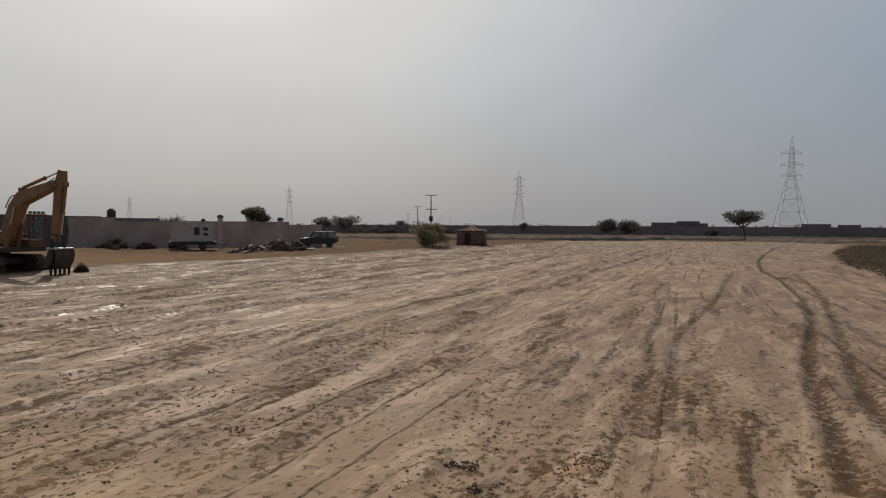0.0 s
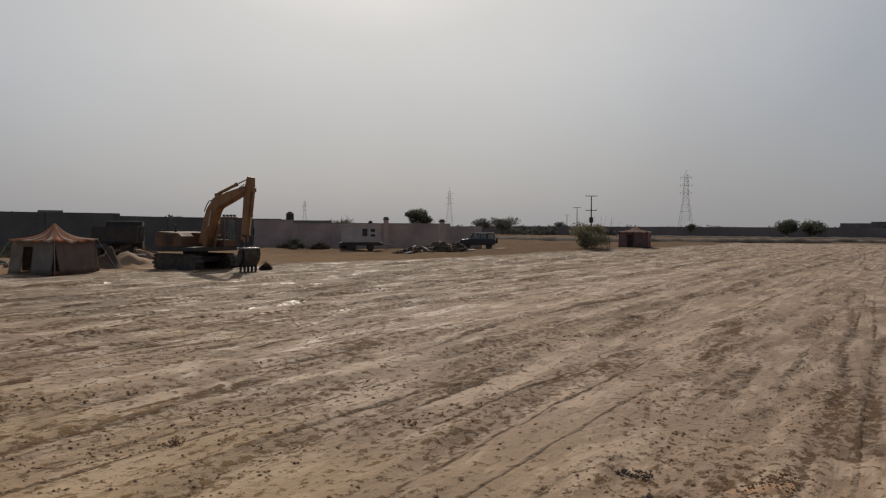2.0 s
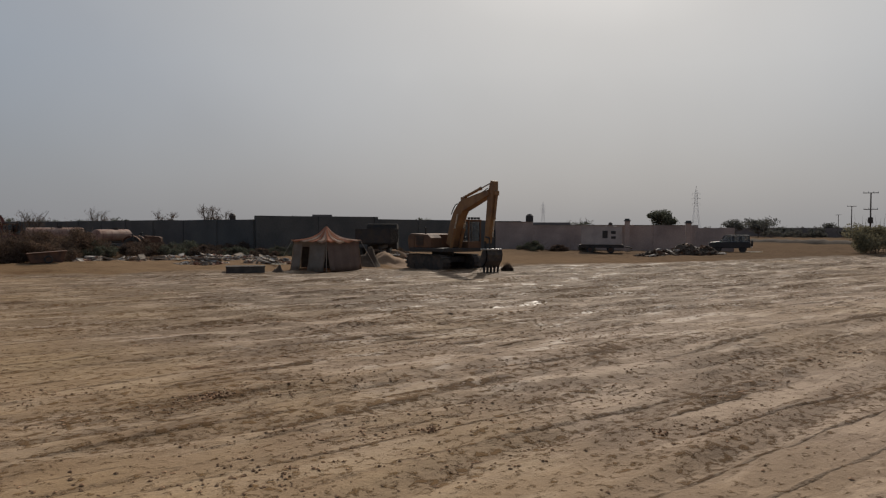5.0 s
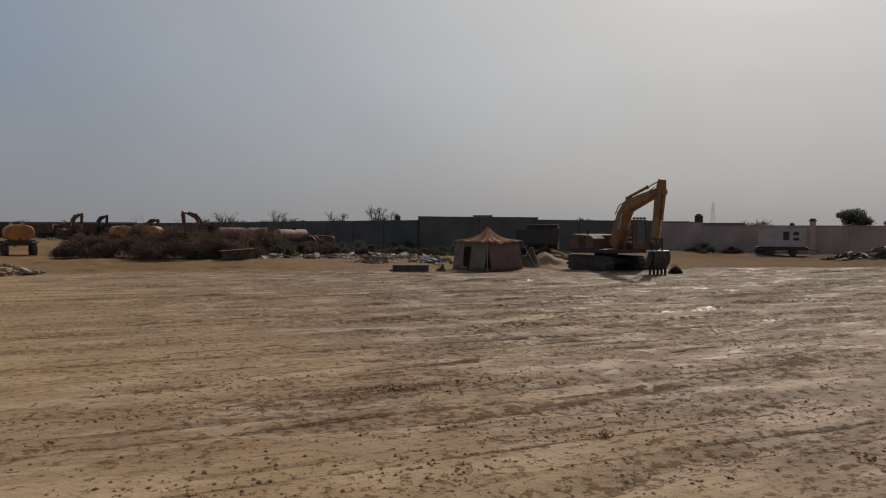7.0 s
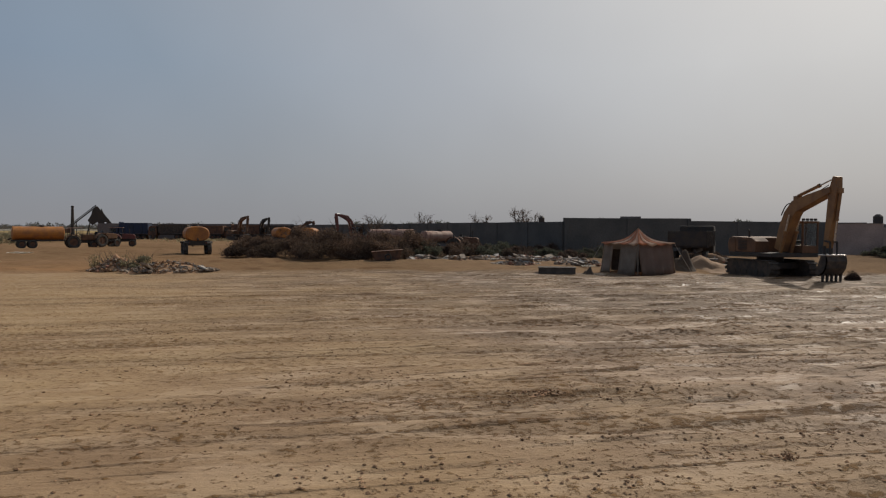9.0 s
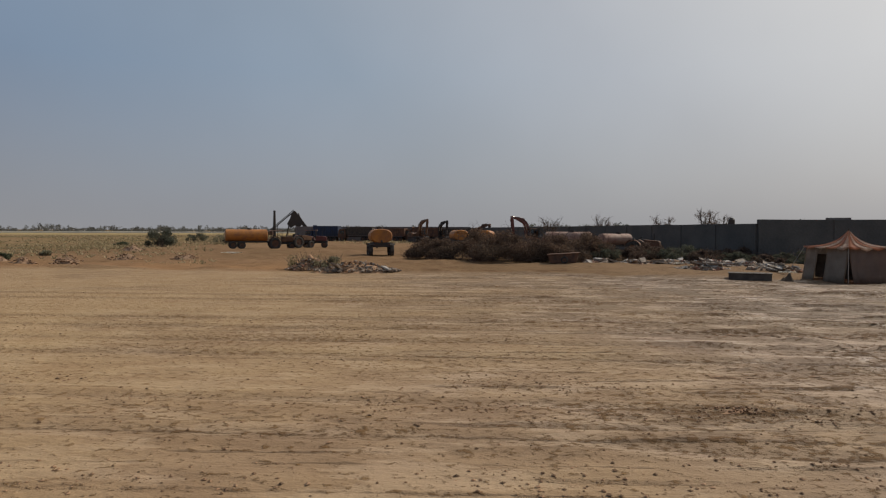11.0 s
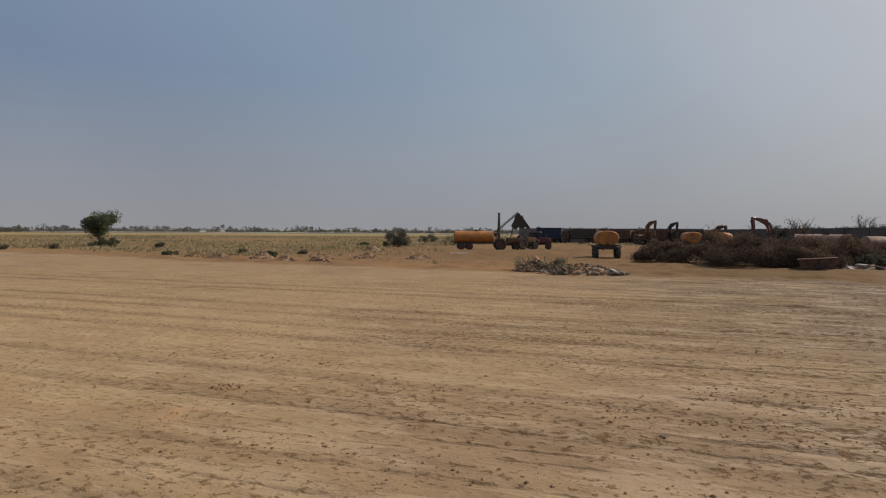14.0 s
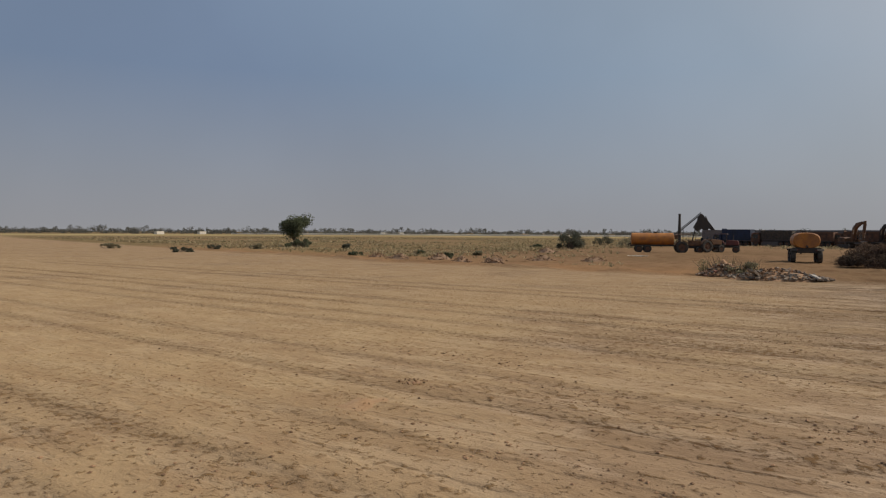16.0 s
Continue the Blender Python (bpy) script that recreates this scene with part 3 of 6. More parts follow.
    l.new(maths("MULTIPLY", at.outputs["Fac"], ranged(loose, 0, 1, 0.30, 0.04)), b.inputs["Specular IOR Level"])
    h = maths("ADD", maths("MULTIPLY", loose, 0.016), maths("MULTIPLY", crumbs, maths("MULTIPLY", ranged(far_shade, 0, 1, 0.035, 0.06), ranged(wet, 0, 1, 1, 0.3))))
    h = maths("ADD", h, maths("MULTIPLY", plate, -0.012))
    h = maths("ADD", h, maths("MULTIPLY", line, 0.04))
    h = maths("ADD", h, maths("MULTIPLY", noise_at(2.6, 5, (1.6, 0.8, 1)), 0.05))
    h = maths("ADD", h, maths("MULTIPLY", grain, ranged(wet, 0, 1, 0.004, 0.001)))
    bp = n.new("ShaderNodeBump")
    bp.inputs["Strength"].default_value, bp.inputs["Distance"].default_value = 0.8, 1.0
    l.new(h, bp.inputs["Height"])
    l.new(bp.outputs[0], b.inputs["Normal"])
    return m


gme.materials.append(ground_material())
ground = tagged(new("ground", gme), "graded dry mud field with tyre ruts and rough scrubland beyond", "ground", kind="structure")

# ---- boundary walls ----
def wall_run(name, a, b, height, thick, material, label, cap=0.0, piers=0.0, base=-0.3):
    """A straight wall between two plan points, with a coping and shallow piers."""
    a, b = Vector(a), Vector(b)
    d = b - a
    w = thing(name, a.x, a.y, 0, math.degrees(math.atan2(d.y, d.x)), label, "wall", kind="structure")
    bm = bmesh.new()
    n = max(2, int(d.length / 3))
    tops = [height + 0.05 * (random.random() - 0.5) for _ in range(n + 1)]
    slab(bm, [(0, base)] + [(d.length, base)] + [(d.length * i / n, tops[i]) for i in range(n, -1, -1)], -thick / 2, thick / 2)
    part("wall_body", bm, material, w)
    if cap:
        bm = bmesh.new()
        slab(bm, [(d.length * i / n, tops[i] + 0.003) for i in range(n + 1)] + [(d.length * i / n, tops[i] + cap) for i in range(n, -1, -1)], -thick / 2 - 0.06, thick / 2 + 0.06)
        part("coping", bm, M_CONC, w)
    if piers:
        k = max(1, int(d.length / piers))
        for i in range(k + 1):
            bm = bmesh.new()
            x = min(max(d.length * i / k, 0.2), d.length - 0.2)
            box(bm, (x, 0, (height - 0.03 + base) / 2), (0.38, thick + 0.16, height - 0.03 - base), bevel=0.02)
            part("pier", bm, material, w)
    return w


CORNER = (-60.0, 52.0)
wall_run("wall_west_tall", (-61, 36.2), (-61, 23.2), 3.66, 0.3, M_WALLDARK, "tall dark grey block boundary wall in shade", piers=4.5)
wall_run("wall_west", (-60.6, 51.6), (-61, 36.2), 3.42, 0.3, M_WALLDARK, "dark grey block boundary wall in shade", piers=4.5)
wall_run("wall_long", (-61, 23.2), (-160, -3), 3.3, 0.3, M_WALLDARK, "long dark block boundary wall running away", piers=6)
wall_run("wall_back", (-160, -3), (-166, -46), 3.5, 0.3, M_WALLFAR, "far dull brick boundary wall behind parked trucks", piers=6)
wall_run("wall_tan_raised", (-60.4, 51.8), (-57.2, 54.6), 3.22, 0.3, M_WALLTAN, "raised length of stained pinkish plaster wall", cap=0.06)
wall_run("wall_tan", (-57.2, 54.6), (-43.8, 66.5), 2.86, 0.28, M_WALLTAN, "stained pinkish plastered boundary wall with pale coping", cap=0.07, piers=4.2)
wall_run("wall_tan_low", (-43.8, 66.5), (-41.0, 69.0), 2.62, 0.25, M_WALLTAN, "lower end of a pinkish plastered wall")
wall_run("wall_north", (-120, 196), (150, 205), 2.72, 0.3, M_WALLFAR, "long low brick wall far across the field", piers=12)


def gate_pillar(x, y, h, label):
    p = thing("gate_pillar", x, y, 0, 40, label, "pillar", "wall pillars")
    bm = bmesh.new()
    box(bm, (0, 0, h / 2 - 0.15), (0.55, 0.55, h + 0.3 - 0.25), bevel=0.02)
    part("shaft", bm, M_WALLTAN, p)
    bm = bmesh.new()
    box(bm, (0, 0, h - 0.06), (0.72, 0.72, 0.14), bevel=0.02)
    box(bm, (0, 0, h + 0.09), (0.5, 0.5, 0.15), bevel=0.03)
    part("cap", bm, M_WALLDARK, p, "dark stepped cap")


gate_pillar(-48.6, 60.6, 3.45, "square plastered wall pillar with dark stepped cap")
gate_pillar(-42.4, 62.7, 3.2, "square plastered pillar with dark cap beside rubble")


# ---- the excavator, facing +x in its own frame ----
def excavator(x, y, z, turn, paint, label, swing=0.0, line=None, stick=None, fine=True):
    """Crawler excavator with its stick hanging and the bucket on its teeth."""
    e = thing("excavator", x, y, z, turn, label, "excavator")
    line = line or [(0.95, 1.5), (1.35, 2.55), (1.75, 3.35), (2.2, 3.86), (3.3, 4.2), (4.75, 4.62)]
    stick = stick or [(4.98, 5.26), (4.85, 4.55), (4.68, 3.2), (4.42, 1.7)]
    # undercarriage
    for s in (-1, 1):
        bm = bmesh.new()
        pts = []
        for cx, a0 in ((1.55, -90), (-1.55, 90)):
            for k in range(7):
                a = radians(a0 + k * 30)
                pts.append((cx + 0.44 * math.cos(a), 0.46 + 0.44 * math.sin(a)))
        slab(bm, pts, s * 1.2 - 0.22, s * 1.2 + 0.22)
        tr = part("track", bm, M_TRACK, e)
        if fine:
            bm = bmesh.new()
            for i in range(34):
                u = i / 34 * (2 * 3.1 + 2 * math.pi * 0.45)
                if u < 3.1:
                    px, pz, an = -1.55 + u, 0.915, 0
                elif u < 3.1 + math.pi * 0.45:
                    a = (u - 3.1) / 0.45
                    px, pz, an = 1.55 + 0.455 * math.sin(a), 0.46 + 0.455 * math.cos(a), math.degrees(a)
                elif u < 6.2 + math.pi * 0.45:
                    v = u - 3.1 - math.pi * 0.45
                    px, pz, an = 1.55 - v, 0.005, 180
                else:
                    a = (u - 6.2 - math.pi * 0.45) / 0.45
                    px, pz, an = -1.55 - 0.455 * math.sin(a), 0.46 - 0.455 * math.cos(a), 180 + math.degrees(a)
                box(bm, (px, s * 1.2, pz), (0.15, 0.6, 0.05), (0, an, 0))
            tagged(part("track_tread", bm, M_TRACK, tr), kind="stuff")
            for i in range(6):
                bm = bmesh.new()
                rod(bm, (-1.25 + 0.5 * i, s * 1.2 - 0.25, 0.24), (-1.25 + 0.5 * i, s * 1.2 + 0.25, 0.24), 0.17, seg=12)
                part("roller", bm, M_STEEL, tr)
    bm = bmesh.new()
    box(bm, (0, 0, 0.62), (2.2, 2.0, 0.35), bevel=0.05)
    rod(bm, (0, 0, 0.7), (0, 0, 1.12), 0.7, seg=20)
    part("undercarriage", bm, M_STEEL, e)
    # house
    bm = bmesh.new()
    box(bm, (0.0, 0.14, 1.22), (3.7, 2.88, 0.22), bevel=0.03)
    part("turntable_deck", bm, M_STEEL, e)
    # house darker than the boom: some of its shade is in the paint
    bm = bmesh.new()
    slab(bm, [(-2.0, 1.2), (-1.35, 1.2), (-1.35, 2.2), (-1.75, 2.22), (-2.0, 2.1), (-2.12, 1.8)], -1.28, 1.28, 0.06)
    part("counterweight", bm, M_BROWN, e)
    bm = bmesh.new()
    slab(bm, [(-1.34, 1.34), (0.45, 1.34), (0.45, 1.95), (0.1, 2.15), (-1.34, 2.2)], -1.27, -0.42, 0.04)
    slab(bm, [(-1.34, 1.34), (-0.42, 1.34), (-0.42, 2.15), (-1.34, 2.2)], -0.4, 1.27, 0.04)
    part("engine_cover", bm, M_BROWN, e)
    bm = bmesh.new()
    for i in range(7):
        box(bm, (-0.7, -1.285, 1.5 + i * 0.085), (0.8, 0.03, 0.04))
    part("grille", bm, M_STEEL, e)
    bm = bmesh.new()
    rod(bm, (-0.9, -0.7, 2.1), (-0.9, -0.7, 2.5), 0.06, seg=10)
    rod(bm, (-0.9, -0.7, 2.5), (-1.0, -0.7, 2.62), 0.06, seg=10)
    part("exhaust", bm, M_STEEL, e)
    # cab on the left
    x0, x1, y0, y1, z0, z1 = 0.12, 1.82, 0.61, 1.53, 1.34, 3.0
    bm = bmesh.new()
    box(bm, (0.97, 1.07, z0 + 0.2), (1.76, 0.98, 0.4), bevel=0.02)
    cab = part("cab", bm, M_BROWN, e)
    for px, py in ((x0, y0), (x0, y1), (x1, y0), (x1, y1), (0.95, y1), (0.95, y0)):
        bm = bmesh.new()
        box(bm, (px, py, (z0 + z1) / 2), (0.09, 0.09, z1 - z0), bevel=0.015)
        part("cab_post", bm, M_BROWN, cab)
    bm = bmesh.new()
    box(bm, (0.97, 1.07, z1 + 0.03), (1.85, 1.08, 0.12), bevel=0.04)
    part("cab_roof", bm, M_BROWN, cab)
    bm = bmesh.new()
    box(bm, (x0, 1.07, 2.0), (0.06, 0.92, 1.1))
    part("rear_panel", bm, M_BROWN, cab)
    bm = bmesh.new()
    box(bm, (x1 + 0.005, 1.07, 2.33), (0.02, 0.82, 1.22))
    box(bm, (1.4, y1, 2.33), (0.78, 0.02, 1.2))
    box(bm, (1.4, y0, 2.33), (0.78, 0.02, 1.2))
    box(bm, (0.55, y0, 2.33), (0.66, 0.02, 1.2))
    part("glazing", bm, M_CLEAR, cab, "dusty tinted cab glass")
    bm = bmesh.new()
    box(bm, (0.7, 1.07, 1.95), (0.5, 0.5, 0.14), bevel=0.04)
    box(bm, (0.45, 1.07, 2.35), (0.13, 0.48, 0.75), (0, -8, 0), bevel=0.04)
    part("operator_seat", bm, M_HOLE, cab)
    for i in range(4):
        bm = bmesh.new()
        box(bm, (1.75, 0.7 + 0.25 * i, 3.17), (0.1, 0.16, 0.13), bevel=0.02)
        part("work_lamp", bm, M_STEEL, cab)
    # boom, stick, bucket
    bm = bmesh.new()
    strip(bm, line, [0.26, 0.33, 0.36, 0.34, 0.28, 0.16], -0.30, 0.22, 0.03)
    boom = part("boom", bm, paint, e)
    bm = bmesh.new()
    strip(bm, stick, [0.13, 0.27, 0.23, 0.14], -0.22, 0.14, 0.025)
    st = part("stick", bm, paint, e)

    def ram(a, b, yy, r, parent):
        a, b = Vector((a[0], yy, a[1])), Vector((b[0], yy, b[1]))
        mid = a.lerp(b, 0.58)
        bm2 = bmesh.new()
        rod(bm2, a, mid, r, seg=12)
        rod(bm2, mid - (b - a).normalized() * 0.12, mid, r * 1.25, seg=12)
        barrel = part("hydraulic_cylinder", bm2, paint, parent)
        bm2 = bmesh.new()
        rod(bm2, mid, b, r * 0.5, seg=10)
        part("piston_rod", bm2, M_BRIGHT, barrel, "polished piston rod")

    ram((1.35, 1.35), (line[3][0] - 0.2, line[3][1] - 0.45), -0.38, 0.10, e)
    ram((1.35, 1.35), (line[3][0] - 0.2, line[3][1] - 0.45), 0.30, 0.10, e)
    k = Vector(line[3]) + Vector((0.0, 0.55))
    ram(tuple(k), (stick[0][0] - 0.02, stick[0][1] - 0.02), -0.04, 0.085, boom)
    ram((stick[1][0] + 0.32, stick[1][1] - 0.1), (stick[3][0] + 0.42, stick[3][1] + 0.35), -0.04, 0.075, st)
    bm = bmesh.new()
    box(bm, (line[3][0] - 0.02, -0.04, line[3][1] + 0.44), (0.3, 0.3, 0.26), bevel=0.03)
    part("bracket", bm, paint, boom)
    bm = bmesh.new()
    box(bm, (stick[1][0] + 0.3, -0.04, stick[1][1]), (0.24, 0.26, 0.26), bevel=0.03)
    part("bracket", bm, paint, st)
    bm = bmesh.new()
    prev = None
    for i in range(9):
        u = i / 8
        p = Vector((line[2][0] - 0.55 + 2.9 * u, 0.26, line[2][1] + 0.75 + 0.9 * u + 0.12 * math.sin(u * 9)))
        p.x, p.z = line[2][0] + 2.4 * u - 0.1, min(line[2][1] + 0.55 + 1.0 * u, 5.1)
        if prev:
            rod(bm, prev, p, 0.025, seg=6)
        prev = p
    part("hose", bm, M_HOLE, boom)
    bm = bmesh.new()
    for i in range(9):
        u = i / 8
        p = Vector((line[2][0] - 0.62 + 0.75 * u, -0.2, line[2][1] + 0.05 + 0.62 * u + 0.22 * math.sin(u * math.pi)))
        if i:
            rod(bm, prev2, p, 0.03, seg=6)
        prev2 = p
    part("hose", bm, M_HOLE, boom)
    sx, sz = stick[3]
    bk = bmesh.new()
    outline = [(0.42, 1.3), (0.5, 0.95), (0.42, 0.5), (0.2, 0.12), (-0.1, -0.02), (-0.38, 0.05), (-0.36, 0.1), (-0.1, 0.05), (0.15, 0.18), (0.34, 0.52), (0.42, 0.93), (0.36, 1.25)]
    slab(bk, [(sx + 0.15 + px, 0.3 + 0.78 * pz) for px, pz in outline], -0.62, 0.54)
    for yy in (-0.62, 0.50):
        slab(bk, [(sx + 0.15 + px, 0.3 + 0.78 * pz) for px, pz in [(0.42, 1.3), (0.5, 0.95), (0.42, 0.5), (0.2, 0.12), (-0.1, -0.02), (-0.38, 0.05), (-0.1, 0.8), (0.05, 1.28)]], yy, yy + 0.04)
    bucket = part("bucket", bk, M_TRACK, e, "muddy steel digging bucket")
    bm = bmesh.new()
    box(bm, (sx + 0.3, -0.04, 1.345), (0.62, 1.12, 0.07), bevel=0.01)
    part("bucket_top", bm, M_BRIGHT, bucket, "worn bright steel edge")
    for i in range(5):
        bm = bmesh.new()
        slab(bm, [(sx + 0.22, 0.42), (sx + 0.36, 0.44), (sx + 0.30, 0.0), (sx + 0.24, -0.03)], -0.6 + i * 0.26, -0.6 + i * 0.26 + 0.1)
        part("tooth", bm, M_STEEL, bucket)
    bm = bmesh.new()
    for yy in (-0.26, 0.14):
        rod(bm, (sx + 0.4, yy, sz + 0.3), (sx + 0.42, yy, 1.3), 0.05, seg=8)
        rod(bm, (sx + 0.4, yy, sz + 0.3), (sx + 0.04, yy, sz + 0.35), 0.05, seg=8)
        rod(bm, (sx, yy, sz + 0.1), (sx + 0.02, yy, 1.3), 0.09, seg=8)
    part("bucket_link", bm, M_STEEL, st)
    return e


excavator(-34.9, 25.4, 0.0, 0, M_YEL, "yellow crawler excavator parked with its bucket on the mud")


# ---- pagoda tents of canvas ----
def tent(x, y, turn, side, wall_h, top_h, m_left, m_right, label, flare=0.15):
    t = thing("tent", x, y, z_at(x, y), turn, label, "tent", "canvas tents")
    h = side / 2
    N = 10
    corner = [(-h, -h), (h, -h), (h, h), (-h, h)]
    for k in range(4):
        a, b = Vector(corner[k]), Vector(corner[(k + 1) % 4])
        nrm = Vector((b.y - a.y, a.x - b.x)).normalized()
        bm = bmesh.new()
        grid = []
        for i in range(N * 2 + 1):
            u = i / (N * 2)
            col = []
            for j in range(6):
                v = j / 5
                fold = 0.05 * math.sin(u * 23 + k) + 0.03 * math.sin(u * 51 + 2 * k)
                p = a.lerp(b, u) + nrm * (flare * (1 - v) ** 1.5 + fold * (0.3 + 0.7 * (1 - v)))
                sag = -0.06 * math.sin(u * math.pi) * v
                col.append(bm.verts.new((p.x, p.y, -0.12 + (wall_h + 0.12 + sag) * v)))
            grid.append(col)
        gap = k == 0
        for i in range(N * 2):
            for j in range(5):
                if gap and 6 <= i <= 9 and j < 4 - abs(i - 7.5) * 0.6:
                    continue
                bm.faces.new((grid[i][j], grid[i + 1][j], grid[i + 1][j + 1], grid[i][j + 1]))
        bmesh.ops.solidify(bm, geom=bm.faces[:], thickness=0.012)
        # m_right may be a darker canvas, painting shade onto one wall
        part("side_wall", bm, m_left if k in (0, 2, 3) else m_right, t, smooth=True)
    # concave roof in alternate panels
    for k in range(4):
        for s in range(4):
            bm = bmesh.new()
            a, b = Vector(corner[k]) * 1.06, Vector(corner[(k + 1) % 4]) * 1.06
            p0, p1 = a.lerp(b, s / 4), a.lerp(b, (s + 1) / 4)
            rows = []
            hang = 0.10 + 0.05 * math.sin(5 * s + 3 * k)
            rows.append([bm.verts.new((q.x, q.y, wall_h - hang * dz - 0.06 * math.sin((s + w / 2) / 4 * math.pi))) for w, dz in ((0, 0.45), (1, 1.2), (2, 0.45)) for q in (p0.lerp(p1, w / 2) * 1.015,)])
            for j in range(9):
                v = j / 8
                r = 1 - v
                z = wall_h + (top_h - wall_h) * (0.16 * v + 0.84 * v ** 3.6)
                row = []
                for w in range(3):
                    p = p0.lerp(p1, w / 2) * (r * 0.985 + 0.015)
                    u = (s + w / 2) / 4
                    row.append(bm.verts.new((p.x, p.y, z - 0.06 * math.sin(u * math.pi) * r + 0.004)))
                rows.append(row)
            for j in range(9):
                for w in range(2):
                    bm.faces.new((rows[j][w], rows[j][w + 1], rows[j + 1][w + 1], rows[j + 1][w]))
            bmesh.ops.solidify(bm, geom=bm.faces[:], thickness=0.01)
            part("roof_panel", bm, M_CANVASORG if s in (0, 2) and flare > 0.1 else M_CANVASPALE, t, smooth=True)
    # added dark sheet behind the opening, in place of the shade inside
    bm = bmesh.new()
    box(bm, (0, -h + 0.5, wall_h * 0.48), (side * 0.9, 0.03, wall_h * 0.9))
    part("shade_sheet", bm, M_DARKWOOD, t, "added dark sheet standing for shade inside the tent")
    bm = bmesh.new()
    rod(bm, (0, 0, -0.1), (0, 0, top_h + 0.12), 0.035)
    part("centre_pole", bm, M_DARKWOOD, t)
    for k in range(4):
        bm = bmesh.new()
        c = Vector(corner[k])
        rod(bm, (c.x, c.y, -0.1), (c.x, c.y, wall_h), 0.03)
        part("corner_pole", bm, M_DARKWOOD, t)
        bm = bmesh.new()
        rod(bm, (c.x * 1.03, c.y * 1.03, wall_h), (c.x * 1.55, c.y * 1.55, -0.05), 0.012, seg=5)
        part("guy_rope", bm, M_CANVAS, t)
    return t


tent(-38.3, 19.0, 18, 2.8, 1.74, 2.58, M_CANVAS, M_CANVASSHADE, "tan canvas tent with peaked striped pink and cream roof", 0.28)
tent(-27.4, 83.0, 10, 3.3, 1.95, 2.6, M_CANVASROSE, M_CANVASROSE, "faded rose canvas tent with pale peaked roof at the field edge", 0.04)


# ---- plants ----
def leaf_cloud(centres, radii, count, size, rnd, flat=1.0):
    """Small bent leaves scattered in and round lumps; verts and faces."""
    k = len(centres)
    pick = rnd.integers(0, k, count)
    c = np.array(centres)[pick]
    r = np.array(radii)[pick][:, None]
    d = rnd.normal(size=(count, 3))
    d /= np.linalg.norm(d, axis=1)[:, None]
    d[:, 2] *= flat
    p = c + d * r * (rnd.random((count, 1)) ** 0.45)
    a = rnd.normal(size=(count, 3))
    a /= np.linalg.norm(a, axis=1)[:, None]
    b = np.cross(a, rnd.normal(size=(count, 3)))
    b /= np.linalg.norm(b, axis=1)[:, None]
    s = size * (0.5 + rnd.random((count, 1)))
    v = np.stack([p - a * s, p - b * s * 0.45, p + a * s, p + b * s * 0.45 + np.cross(a, b) * s * 0.25], 1).reshape(-1, 3)
    i = np.arange(count)[:, None] * 4
    f = np.concatenate([i + [[0, 1, 2]], i + [[0, 2, 3]]])
    return v, f


